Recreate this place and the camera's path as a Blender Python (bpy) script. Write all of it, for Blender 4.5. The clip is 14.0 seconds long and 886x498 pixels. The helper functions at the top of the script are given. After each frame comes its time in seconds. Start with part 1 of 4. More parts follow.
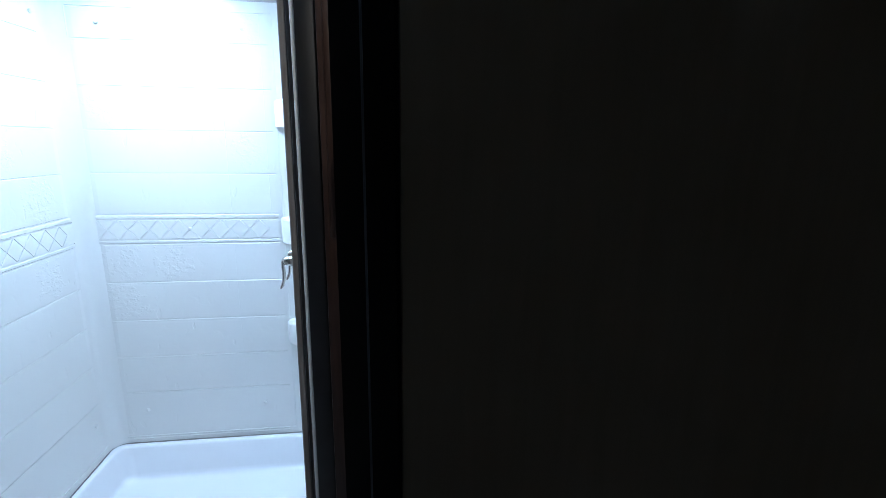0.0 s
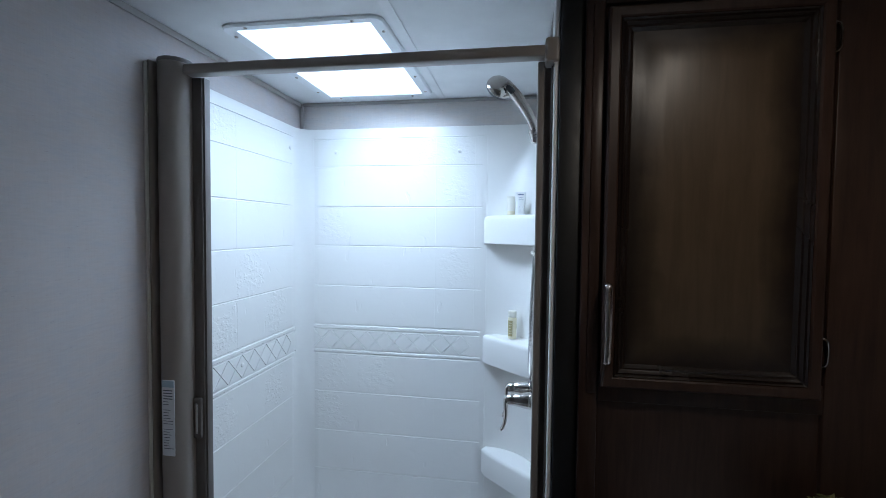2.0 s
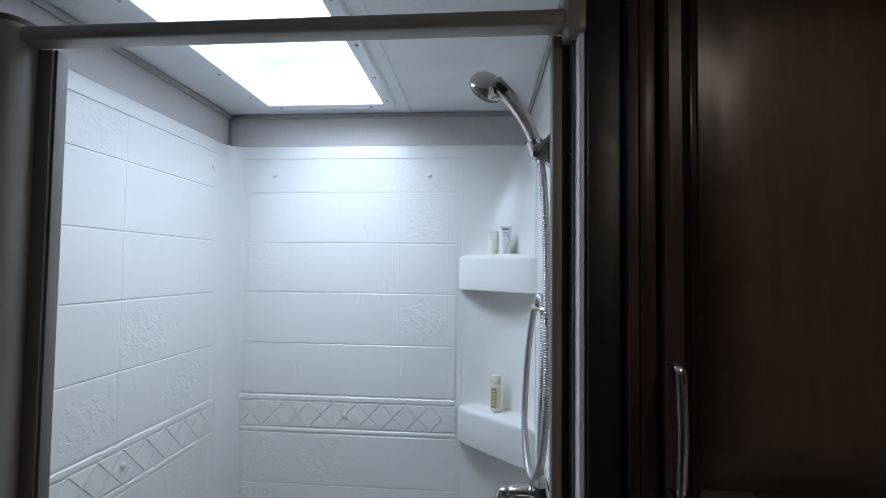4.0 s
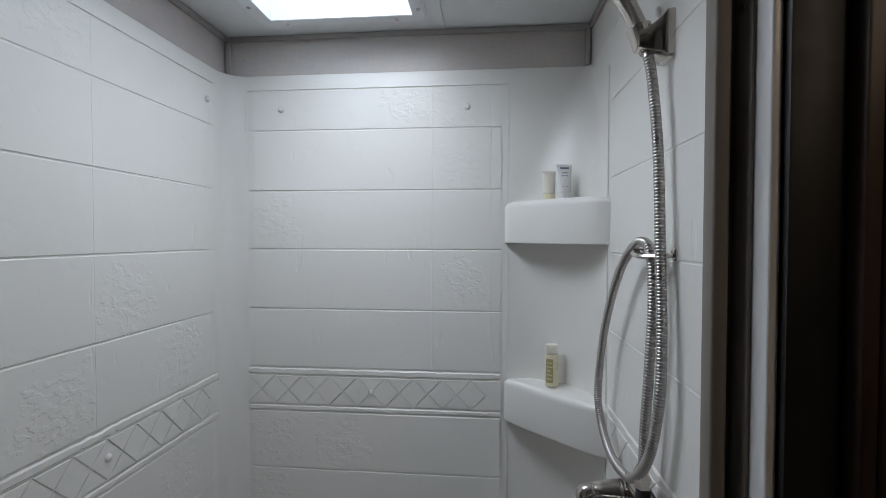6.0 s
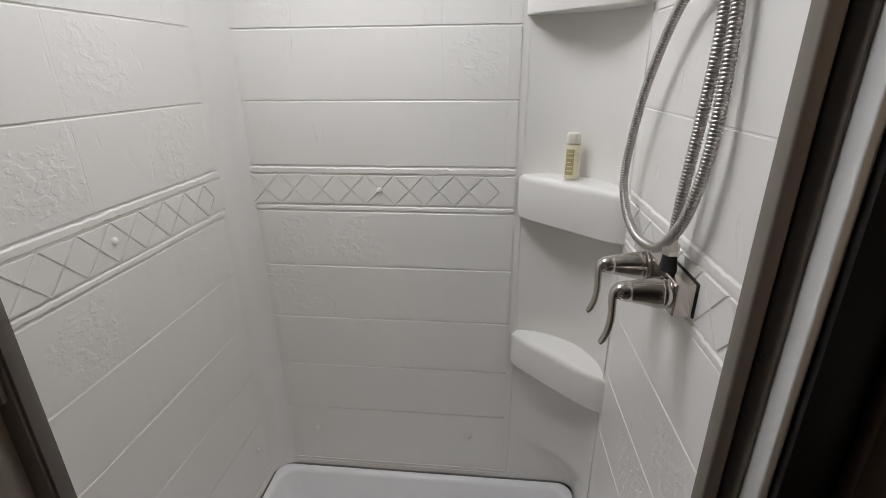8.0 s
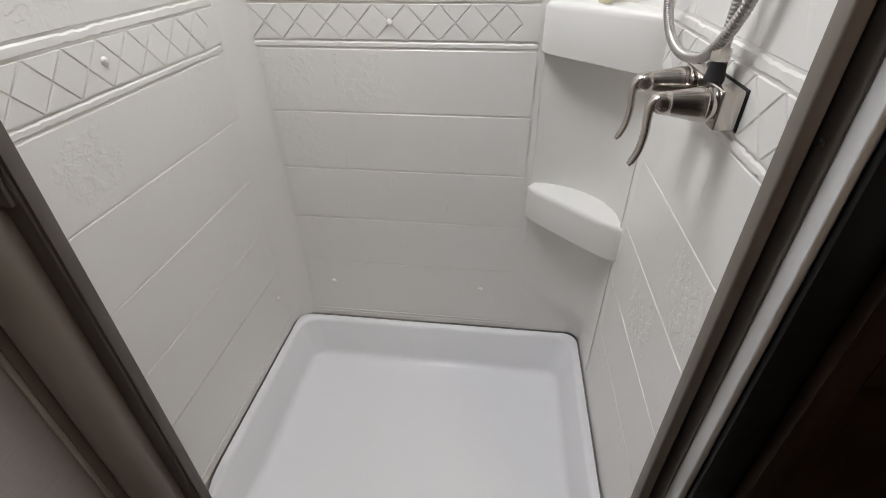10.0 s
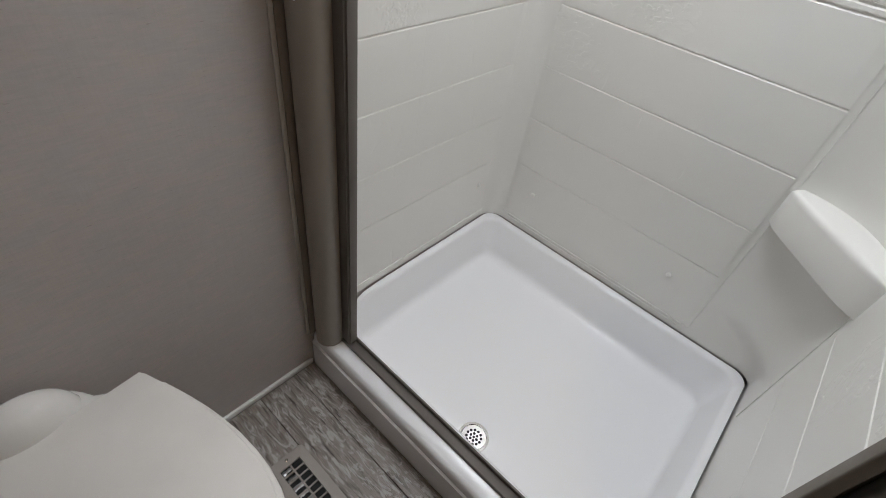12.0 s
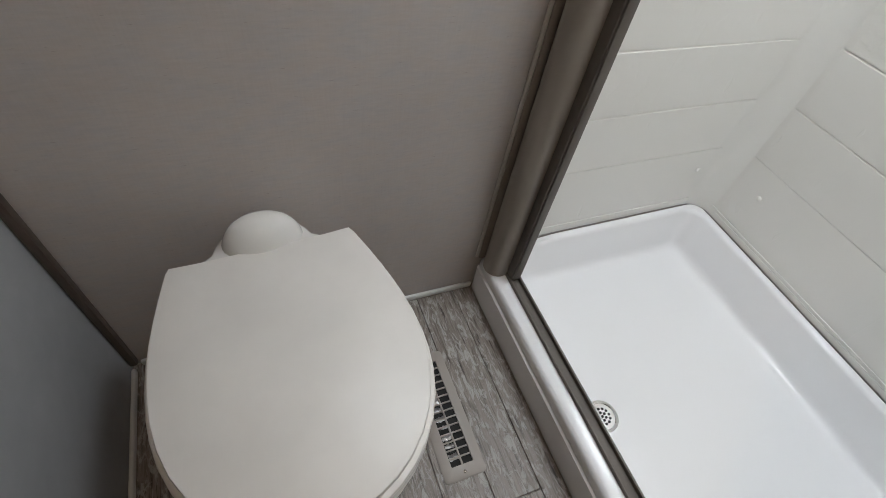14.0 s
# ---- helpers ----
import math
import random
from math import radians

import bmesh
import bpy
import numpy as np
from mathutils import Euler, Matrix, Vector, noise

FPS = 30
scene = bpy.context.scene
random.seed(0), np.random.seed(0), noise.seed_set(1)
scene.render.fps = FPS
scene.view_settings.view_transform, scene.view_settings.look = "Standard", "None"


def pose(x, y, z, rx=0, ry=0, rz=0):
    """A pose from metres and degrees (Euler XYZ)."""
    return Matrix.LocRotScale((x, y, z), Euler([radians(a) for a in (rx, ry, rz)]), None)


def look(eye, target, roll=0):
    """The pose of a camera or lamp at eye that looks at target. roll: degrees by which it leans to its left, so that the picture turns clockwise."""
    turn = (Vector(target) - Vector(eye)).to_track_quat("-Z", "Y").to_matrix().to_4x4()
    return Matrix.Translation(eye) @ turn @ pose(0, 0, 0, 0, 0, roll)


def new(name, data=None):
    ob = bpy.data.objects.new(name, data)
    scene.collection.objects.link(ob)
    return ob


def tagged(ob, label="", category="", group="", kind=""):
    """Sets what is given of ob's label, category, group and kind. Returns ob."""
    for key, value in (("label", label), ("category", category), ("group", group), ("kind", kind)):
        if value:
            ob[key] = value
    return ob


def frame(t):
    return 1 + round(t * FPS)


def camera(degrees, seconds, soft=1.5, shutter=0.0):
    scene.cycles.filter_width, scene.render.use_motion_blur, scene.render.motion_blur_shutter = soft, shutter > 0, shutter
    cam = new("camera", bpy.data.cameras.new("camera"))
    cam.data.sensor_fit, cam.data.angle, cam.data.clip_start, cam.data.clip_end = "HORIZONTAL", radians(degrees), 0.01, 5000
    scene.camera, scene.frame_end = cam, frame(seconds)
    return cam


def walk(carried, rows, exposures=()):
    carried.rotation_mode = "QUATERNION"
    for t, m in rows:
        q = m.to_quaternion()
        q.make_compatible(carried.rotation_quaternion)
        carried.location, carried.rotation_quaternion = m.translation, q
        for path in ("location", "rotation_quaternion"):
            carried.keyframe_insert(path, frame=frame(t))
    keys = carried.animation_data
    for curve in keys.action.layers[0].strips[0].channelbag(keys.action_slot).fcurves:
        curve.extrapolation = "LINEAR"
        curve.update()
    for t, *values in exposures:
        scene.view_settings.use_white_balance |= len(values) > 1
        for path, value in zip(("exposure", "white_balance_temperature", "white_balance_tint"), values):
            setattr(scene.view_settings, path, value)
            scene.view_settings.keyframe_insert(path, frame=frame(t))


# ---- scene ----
cam = camera(86.7, 14.0, soft=0.6)
PATH = [
    (0, (1.117, -1.019, 1.419), (1.379, 0.914, 0.98), 0.7),
    (0.3, (1.089, -1.021, 1.417), (1.198, 0.929, 0.99), 1.0),
    (0.5, (1.062, -1.02, 1.426), (1.082, 0.934, 1.0), 1.1),
    (1, (0.988, -0.98, 1.445), (0.796, 0.98, 1.098), 0.7),
    (1.5, (0.915, -0.916, 1.495), (0.597, 1.047, 1.278), 0.0),
    (2, (0.868, -0.861, 1.519), (0.536, 1.109, 1.437), 0.6),
    (2.5, (0.83, -0.78, 1.53), (0.525, 1.196, 1.531), 0.9),
    (2.7, (0.82, -0.742, 1.533), (0.523, 1.236, 1.57), 1.0),
    (4.8, (0.766, -0.416, 1.533), (0.654, 1.579, 1.616), 0.5),
    (5, (0.752, -0.392, 1.533), (0.624, 1.602, 1.609), 0.5),
    (5.5, (0.706, -0.338, 1.513), (0.562, 1.656, 1.558), 0.5),
    (6, (0.682, -0.302, 1.483), (0.499, 1.689, 1.436), 0.1),
    (6.5, (0.681, -0.27, 1.453), (0.451, 1.704, 1.233), -0.5),
    (7, (0.666, -0.253, 1.423), (0.443, 1.694, 1.02), -1.0),
    (7.5, (0.657, -0.242, 1.393), (0.454, 1.667, 0.832), -0.7),
    (8, (0.658, -0.239, 1.364), (0.468, 1.619, 0.648), -0.5),
    (8.5, (0.655, -0.239, 1.332), (0.456, 1.56, 0.481), -1.0),
    (9, (0.645, -0.244, 1.308), (0.46, 1.491, 0.331), -1.2),
    (11.3, (0.686, -0.253, 1.217), (0.182, 1.191, -0.072), 8.4),
    (11.5, (0.697, -0.264, 1.212), (0.087, 1.123, -0.094), 10.2),
    (12, (0.684, -0.289, 1.201), (-0.176, 0.89, -0.166), 10.0),
    (12.5, (0.662, -0.321, 1.179), (-0.347, 0.684, -0.225), 10.5),
    (13, (0.655, -0.348, 1.157), (-0.423, 0.473, -0.313), 10.8),
    (13.5, (0.664, -0.378, 1.139), (-0.438, 0.323, -0.376), 11.2),
    (14, (0.681, -0.384, 1.132), (-0.438, 0.246, -0.401), 11.4),
]
EXPOSURES = [
    (0.0, 0.65, 4600, 4), (0.5, 0.05, 4500, 3), (1.0, -0.05, 4550, 3), (1.5, -0.08, 4800, 5), (2.5, -0.25, 5000, 7), (5.0, -0.95, 5700, 11), (6.0, -1.15, 6050, 12), (7.0, -0.86, 6500, 15), (8.5, -0.40, 6700, 16), (9.0, -0.29, 6700, 16), (11.5, 0.06, 6500, 13), (12.5, 0.12, 6450, 12), (14.0, 0.36, 6400, 10),
]
walk(cam, [(t, look(eye, target, roll)) for t, eye, target, roll in PATH], EXPOSURES)

# ---- world and light ----
world = bpy.data.worlds.new("world")
scene.world = world
world.use_nodes = True
wn = world.node_tree
sky = wn.nodes.new("ShaderNodeTexSky")
sky.sky_type, sky.sun_disc = "NISHITA", False
sky.sun_elevation, sky.sun_rotation = radians(50), radians(200)
wn.links.new(sky.outputs[0], wn.nodes["Background"].inputs[0])
wn.nodes["Background"].inputs[1].default_value = 0.1

SUN_W = 2.0
sun = new("sun", bpy.data.lights.new("sun", "SUN"))
sun.data.energy, sun.data.angle, sun.data.color = SUN_W, radians(12), (1.0, 0.97, 0.93)
sun.matrix_world = look((0, 0, 6), (0.6, 1.6, 2.0))

SKYLIGHT_W = 5.0
day = new("skylight_daylight", bpy.data.lights.new("skylight_daylight", "AREA"))
day.data.shape, day.data.size, day.data.size_y = "RECTANGLE", 0.335, 0.47
day.data.spread = radians(140)
day.data.energy, day.data.color = SKYLIGHT_W, (0.93, 0.97, 1.0)
day.matrix_world = pose(0.345, 0.445, 2.079, 0, -23, 0)

LAMP_W = 2.2
bulb = new("ceiling_lamp_light", bpy.data.lights.new("ceiling_lamp_light", "AREA"))
bulb.data.shape, bulb.data.size = "DISK", 0.09
bulb.data.energy, bulb.data.color = LAMP_W, (1.0, 0.75, 0.50)
bulb.matrix_world = pose(1.217, -0.38, 1.985)


# ---- materials ----
def mat(name, colour, rough=0.5, metal=0.0, coat=0.0, spec=0.5):
    m = bpy.data.materials.new(name)
    m.use_nodes = True
    b = m.node_tree.nodes["Principled BSDF"]
    b.inputs["Base Color"].default_value = (*colour, 1)
    b.inputs["Roughness"].default_value = rough
    b.inputs["Metallic"].default_value = metal
    b.inputs["Coat Weight"].default_value = coat
    b.inputs["Specular IOR Level"].default_value = spec
    return m


class Nodes:
    """Short hand for building on one material."""

    def __init__(self, m):
        self.t = m.node_tree
        self.b = self.t.nodes["Principled BSDF"]

    def add(self, kind, **values):
        n = self.t.nodes.new("ShaderNode" + kind)
        for k, v in values.items():
            n.inputs[k.replace("_", " ")].default_value = v
        return n

    def join(self, a, b):
        self.t.links.new(a, b)
        return self

    def coords(self, scale=(1, 1, 1), space="Object", turn=(0, 0, 0)):
        c, p = self.add("TexCoord"), self.add("Mapping", Scale=scale, Rotation=turn)
        self.join(c.outputs[space], p.inputs[0])
        return p.outputs[0]

    def noise(self, at, scale, detail=4.0, rough=0.55, distortion=0.0):
        n = self.add("TexNoise", Scale=scale, Detail=detail, Roughness=rough, Distortion=distortion)
        self.join(at, n.inputs["Vector"])
        return n.outputs[0]

    def ramp(self, fac, stops):
        r = self.add("ValToRGB")
        e = r.color_ramp.elements
        while len(e) < len(stops):
            e.new(0.5)
        for el, (p, c) in zip(e, stops):
            el.position, el.color = p, (*((c,) * 3 if isinstance(c, (int, float)) else c), 1)
        self.join(fac, r.inputs[0])
        return r.outputs[0]

    def span(self, fac, lo, hi, a=0.0, b=1.0):
        r = self.add("MapRange", From_Min=lo, From_Max=hi, To_Min=a, To_Max=b)
        self.join(fac, r.inputs[0])
        return r.outputs[0]

    def maths(self, op, a, b):
        n = self.add("Math")
        n.operation = op
        for i, v in enumerate((a, b)):
            if isinstance(v, (int, float)):
                n.inputs[i].default_value = v
            else:
                self.join(v, n.inputs[i])
        return n.outputs[0]

    def bump(self, height, strength, distance, below=None):
        n = self.add("Bump", Distance=distance)
        if isinstance(strength, (int, float)):
            n.inputs["Strength"].default_value = strength
        else:
            self.join(strength, n.inputs["Strength"])
        self.join(height, n.inputs["Height"])
        if below is not None:
            self.join(below, n.inputs["Normal"])
        self.join(n.outputs[0], self.b.inputs["Normal"])
        return n.outputs[0]

    def colour(self, out):
        self.join(out, self.b.inputs["Base Color"])

    def rough(self, out):
        self.join(out, self.b.inputs["Roughness"])


def fibreglass(name, tile=False, slate=False):
    """Moulded white surround: satin gel coat; tiles carry creases, slate ones flaked cast relief."""
    m = mat(name, (0.80, 0.79, 0.765), 0.28)
    n = Nodes(m)
    world_at = n.add("NewGeometry").outputs["Position"]
    n.rough(n.span(n.noise(world_at, 3.0, 1.0), 0.2, 0.8, 0.27, 0.33))
    n.colour(n.ramp(n.noise(world_at, 1.6, 0.0), [(0.2, (0.806, 0.790, 0.750)), (0.8, (0.820, 0.806, 0.768))]))
    height = n.maths("MULTIPLY", n.noise(world_at, 5.0, 0.0), 0.0025)
    if tile:
        # faint dents and a few short scores
        dent = n.span(n.noise(world_at, 24.0, 2.0, 0.5, 0.5), 0.60, 0.74)
        height = n.maths("ADD", height, n.maths("MULTIPLY", dent, -0.00020))
        slant = n.add("Mapping", Scale=(1.0, 1.0, 0.35), Rotation=(0.5, 0.7, 0.3))
        n.join(world_at, slant.inputs[0])
        score = n.span(n.noise(slant.outputs[0], 30.0, 1.0), 0.73, 0.76)
        height = n.maths("ADD", height, n.maths("MULTIPLY", score, -0.0005))
    if slate:
        # a ragged patch about the middle of the tile, flaked like split slate
        away = n.add("VectorMath")
        away.operation = "DISTANCE"
        n.join(n.add("TexCoord").outputs["Object"], away.inputs[0])
        away.inputs[1].default_value = (0.078, 0.072, 0.0)
        ragged = n.maths("ADD", away.outputs["Value"], n.maths("MULTIPLY", n.noise(world_at, 21.0, 4.0, 0.65), 0.30))
        patch = n.span(ragged, 0.185, 0.232, 1.0, 0.0)
        squash = n.add("Mapping", Scale=(1.0, 1.0, 1.5))
        n.join(world_at, squash.inputs[0])
        flakes = n.ramp(n.noise(squash.outputs[0], 56.0, 1.7, 0.5, 0.3), [(0.42, 0.0), (0.48, 0.30), (0.54, 0.85), (0.62, 1.0)])
        height = n.maths("ADD", height, n.maths("MULTIPLY", n.maths("MULTIPLY", patch, flakes), 0.00062))
    n.bump(height, 1.0, 1.0)
    return m


def wallpaper(name, a, b):
    m = mat(name, a, 0.62)
    n = Nodes(m)
    at = n.add("NewGeometry").outputs["Position"]
    long_ = n.add("Mapping", Scale=(4.0, 4.0, 30.0))
    n.join(at, long_.inputs[0])
    thread = n.noise(long_.outputs[0], 7.0, 6.0, 0.7, 0.3)
    up = n.add("Mapping", Scale=(60.0, 60.0, 3.0))
    n.join(at, up.inputs[0])
    weave = n.noise(up.outputs[0], 5.0, 4.0)
    cloud = n.noise(at, 2.2, 3.0)
    mixed = n.maths("ADD", n.maths("MULTIPLY", thread, 0.36), n.maths("ADD", n.maths("MULTIPLY", weave, 0.16), n.maths("MULTIPLY", cloud, 0.48)))
    n.colour(n.ramp(mixed, [(0.34, tuple(0.92 * v for v in a)), (0.46, a), (0.66, b)]))
    # cool and warm threads drift into one another
    wide = n.add("Mapping", Scale=(1.0, 1.0, 2.6))
    n.join(at, wide.inputs[0])
    tint = n.add("Mix")
    tint.data_type = "RGBA"
    tint.blend_type = "MULTIPLY"
    tint.inputs[0].default_value = 1.0
    n.join(n.b.inputs["Base Color"].links[0].from_socket, tint.inputs[6])
    n.join(n.ramp(n.noise(wide.outputs[0], 16.0, 5.0, 0.65), [(0.36, (0.955, 0.980, 1.012)), (0.50, (1.0, 1.0, 1.0)), (0.62, (1.018, 0.994, 0.972))]), tint.inputs[7])
    fleck = n.add("Mapping", Scale=(2.0, 2.0, 12.0))
    n.join(at, fleck.inputs[0])
    dash = n.add("Mix")
    dash.data_type = "RGBA"
    dash.blend_type = "MULTIPLY"
    n.join(n.span(n.noise(fleck.outputs[0], 26.0, 2.0), 0.68, 0.76, 0.0, 0.55), dash.inputs[0])
    n.join(tint.outputs[2], dash.inputs[6])
    dash.inputs[7].default_value = (0.66, 0.63, 0.60, 1)
    n.colour(dash.outputs[2])
    n.bump(mixed, 0.25, 0.0010)
    return m


def stained_wood(name, dark, light, rough=0.36, along="z"):
    m = mat(name, light, rough)
    n = Nodes(m)
    at = n.add("NewGeometry").outputs["Position"]
    s = {"z": (9.0, 9.0, 0.8), "x": (0.8, 9.0, 9.0), "y": (9.0, 0.8, 9.0)}[along]
    mp = n.add("Mapping", Scale=s)
    n.join(at, mp.inputs[0])
    grain = n.noise(mp.outputs[0], 8.0, 6.0, 0.6, 0.5)
    cloud = n.noise(at, 5.0, 3.0)
    f = n.maths("ADD", n.maths("MULTIPLY", grain, 0.65), n.maths("MULTIPLY", cloud, 0.35))
    n.colour(n.ramp(f, [(0.34, dark), (0.62, light)]))
    n.rough(n.span(cloud, 0.3, 0.7, rough - 0.06, rough + 0.10))
    n.bump(grain, 0.25, 0.0008)
    return m


def metal(name, colour, rough, brush=0.0, along=(60, 60, 2)):
    m = mat(name, colour, rough, 1.0)
    n = Nodes(m)
    at = n.add("NewGeometry").outputs["Position"]
    mp = n.add("Mapping", Scale=along)
    n.join(at, mp.inputs[0])
    g = n.noise(mp.outputs[0], 12.0, 3.0)
    n.rough(n.span(g, 0.3, 0.7, rough * 0.8, rough * 1.25))
    if brush:
        n.bump(g, brush, 0.0004)
    return m


def painted(name, colour, rough, grain=0.15):
    m = mat(name, colour, rough)
    n = Nodes(m)
    at = n.add("NewGeometry").outputs["Position"]
    c = n.noise(at, 6.0, 4.0)
    n.colour(n.ramp(c, [(0.3, tuple(v * 0.93 for v in colour)), (0.7, tuple(min(1, v * 1.04) for v in colour))]))
    n.rough(n.span(n.noise(at, 25.0), 0.3, 0.7, rough * 0.85, rough * 1.2))
    n.bump(n.noise(at, 180.0, 2.0), grain, 0.0006)
    return m


SURROUND = fibreglass("moulded_fibreglass")
TILE = fibreglass("moulded_fibreglass_tile", True)
TILE_SLATE = fibreglass("moulded_fibreglass_slate", True, True)
PAN = mat("white_pan_acrylic", (0.85, 0.846, 0.853), 0.24)
n = Nodes(PAN)
at = n.add("NewGeometry").outputs["Position"]
n.bump(n.noise(at, 6.0, 1.0), 0.15, 0.004)
PAPER = wallpaper("linen_wallpaper", (0.50, 0.457, 0.438), (0.565, 0.522, 0.503))
PAPER_LIGHT = wallpaper("pale_linen_wallpaper", (0.56, 0.52, 0.49), (0.63, 0.59, 0.56))
CEILING = painted("ceiling_panel_white", (0.79, 0.80, 0.80), 0.5)
WOOD = stained_wood("dark_stained_wood", (0.022, 0.0125, 0.0085), (0.050, 0.027, 0.018), 0.42)
WOOD_DARK = stained_wood("glazed_dark_moulding", (0.010, 0.007, 0.006), (0.022, 0.014, 0.010), 0.25)
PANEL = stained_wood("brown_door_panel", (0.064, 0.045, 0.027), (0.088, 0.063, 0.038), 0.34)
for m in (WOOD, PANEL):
    m.node_tree.nodes["Principled BSDF"].inputs["Specular IOR Level"].default_value = 0.32
# panel colour goes darker towards the margin of the raised panel
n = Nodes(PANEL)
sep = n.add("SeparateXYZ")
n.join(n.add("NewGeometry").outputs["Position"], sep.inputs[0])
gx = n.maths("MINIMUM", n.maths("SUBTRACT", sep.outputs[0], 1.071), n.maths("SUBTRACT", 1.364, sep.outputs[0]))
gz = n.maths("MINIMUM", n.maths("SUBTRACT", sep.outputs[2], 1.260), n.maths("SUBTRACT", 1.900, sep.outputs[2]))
# distance to the nearest panel edge, made uneven by noise
tone_mask = n.maths("ADD", n.maths("MINIMUM", gx, gz), n.span(n.noise(n.add("NewGeometry").outputs["Position"], 14.0), 0.3, 0.7, -0.012, 0.012))
edge_mix = n.add("Mix")
edge_mix.data_type = "RGBA"
n.join(n.span(tone_mask, 0.004, 0.062, 0.0, 1.0), edge_mix.inputs[0])
edge_mix.inputs[6].default_value = (0.016, 0.011, 0.008, 1)
n.join(n.b.inputs["Base Color"].links[0].from_socket, edge_mix.inputs[7])
n.colour(edge_mix.outputs[2])
BLACK = painted("black_trim", (0.004, 0.004, 0.0045), 0.5, 0.02)
BRONZE = painted("bronze_finish", (0.31, 0.273, 0.238), 0.34, 0.03)
JAMB = painted("jamb_bronze_finish", (0.205, 0.178, 0.152), 0.5, 0.03)
JAMB.node_tree.nodes["Principled BSDF"].inputs["Specular IOR Level"].default_value = 0.25
BRONZE_DARK = painted("dark_bronze_finish", (0.155, 0.137, 0.12), 0.5, 0.03)
BRONZE_DARK.node_tree.nodes["Principled BSDF"].inputs["Specular IOR Level"].default_value = 0.25
NICKEL = metal("brushed_nickel", (0.55, 0.51, 0.47), 0.17, 0.0, (0.5, 0.5, 0.5))
PARTITION = painted("blue_grey_wall_panel", (0.36, 0.365, 0.375), 0.55, 0.05)
CHROME = metal("chrome", (0.72, 0.71, 0.70), 0.12)
STEEL_HOSE = metal("hose_steel", (0.46, 0.44, 0.42), 0.32, 0.0, (2, 2, 2))
RUBBER = painted("black_rubber", (0.02, 0.02, 0.02), 0.6)
EDGE_BLACK = mat("flat_black_moulding", (0.004, 0.004, 0.005), 0.7, spec=0.08)
WHITE = painted("white_plastic", (0.78, 0.775, 0.76), 0.35, 0.05)
WELL = painted("white_skylight_well", (0.82, 0.84, 0.86), 0.4, 0.05)
TRIM = painted("pale_taupe_trim", (0.40, 0.375, 0.355), 0.45)
BROWN_TRIM = stained_wood("brown_corner_trim", (0.07, 0.05, 0.04), (0.13, 0.095, 0.075), 0.45)
LID = painted("bone_plastic", (0.765, 0.733, 0.695), 0.42, 0.03)
PORCELAIN = painted("bone_porcelain", (0.77, 0.75, 0.72), 0.10, 0.02)
REGISTER = painted("taupe_register_enamel", (0.36, 0.325, 0.295), 0.45)
DUCT = metal("duct_steel", (0.45, 0.45, 0.46), 0.3)
GOLD = metal("gold_metal", (0.75, 0.55, 0.22), 0.18)
PAPER_LABEL = painted("white_label", (0.78, 0.79, 0.80), 0.5)
INK = mat("grey_ink", (0.12, 0.13, 0.16), 0.6)
CREAM = painted("cream_plastic", (0.78, 0.72, 0.52), 0.3, 0.03)
CREAM_CAP = painted("cream_cap", (0.80, 0.77, 0.67), 0.35, 0.03)
LABEL_OLIVE = painted("olive_label", (0.42, 0.36, 0.17), 0.5)
# near-black colour for the shade inside holes, slots and duct
HOLE_SHADE = mat("hole_shade", (0.01, 0.01, 0.01), 0.8)

FLOOR_WOOD = mat("grey_vinyl_plank", (0.3, 0.29, 0.28), 0.42)
n = Nodes(FLOOR_WOOD)
at = n.add("NewGeometry").outputs["Position"]
off = n.add("VectorMath")
off.operation = "ADD"
cmb = n.add("CombineXYZ")
rnd = n.add("ObjectInfo").outputs["Random"]
n.join(n.maths("MULTIPLY", rnd, 9.0), cmb.inputs[0])
n.join(at, off.inputs[0]).join(cmb.outputs[0], off.inputs[1])
mp = n.add("Mapping", Scale=(1.3, 17.0, 1.0))
n.join(off.outputs[0], mp.inputs[0])
grain = n.noise(mp.outputs[0], 7.0, 8.0, 0.66, 0.3)
mp2 = n.add("Mapping", Scale=(4.5, 13.0, 1.0))
n.join(off.outputs[0], mp2.inputs[0])
flake = n.noise(mp2.outputs[0], 5.0, 9.0, 0.74, 0.9)
base = n.ramp(grain, [(0.34, (0.040, 0.032, 0.028)), (0.41, (0.15, 0.124, 0.106)), (0.55, (0.285, 0.25, 0.222)), (0.66, (0.12, 0.098, 0.083))])
# pale flakes of wear on the planks
tone_mask = n.ramp(flake, [(0.50, 0.0), (0.56, 0.8), (0.62, 1.0), (0.67, 0.3)])
mx = n.add("Mix")
mx.data_type = "RGBA"
n.join(n.maths("MULTIPLY", tone_mask, 0.65), mx.inputs[0]).join(base, mx.inputs[6])
mx.inputs[7].default_value = (0.56, 0.545, 0.53, 1)
n.colour(mx.outputs[2])
n.bump(n.maths("ADD", grain, n.maths("MULTIPLY", tone_mask, 0.5)), 0.45, 0.0012)

MARBLE = mat("white_marble_laminate", (0.75, 0.75, 0.76), 0.25)
n = Nodes(MARBLE)
at = n.add("NewGeometry").outputs["Position"]
tilted = n.add("Mapping", Scale=(1.0, 2.2, 1.0), Rotation=(0, 0, 0.7))
n.join(at, tilted.inputs[0])
v = n.noise(tilted.outputs[0], 9.0, 7.0, 0.62, 1.2)
vein = n.ramp(v, [(0.470, 0.0), (0.497, 1.0), (0.520, 0.0)])
where = n.ramp(n.noise(at, 13.0, 2.0), [(0.52, 0.0), (0.66, 1.0)])
mx = n.add("Mix")
mx.data_type = "RGBA"
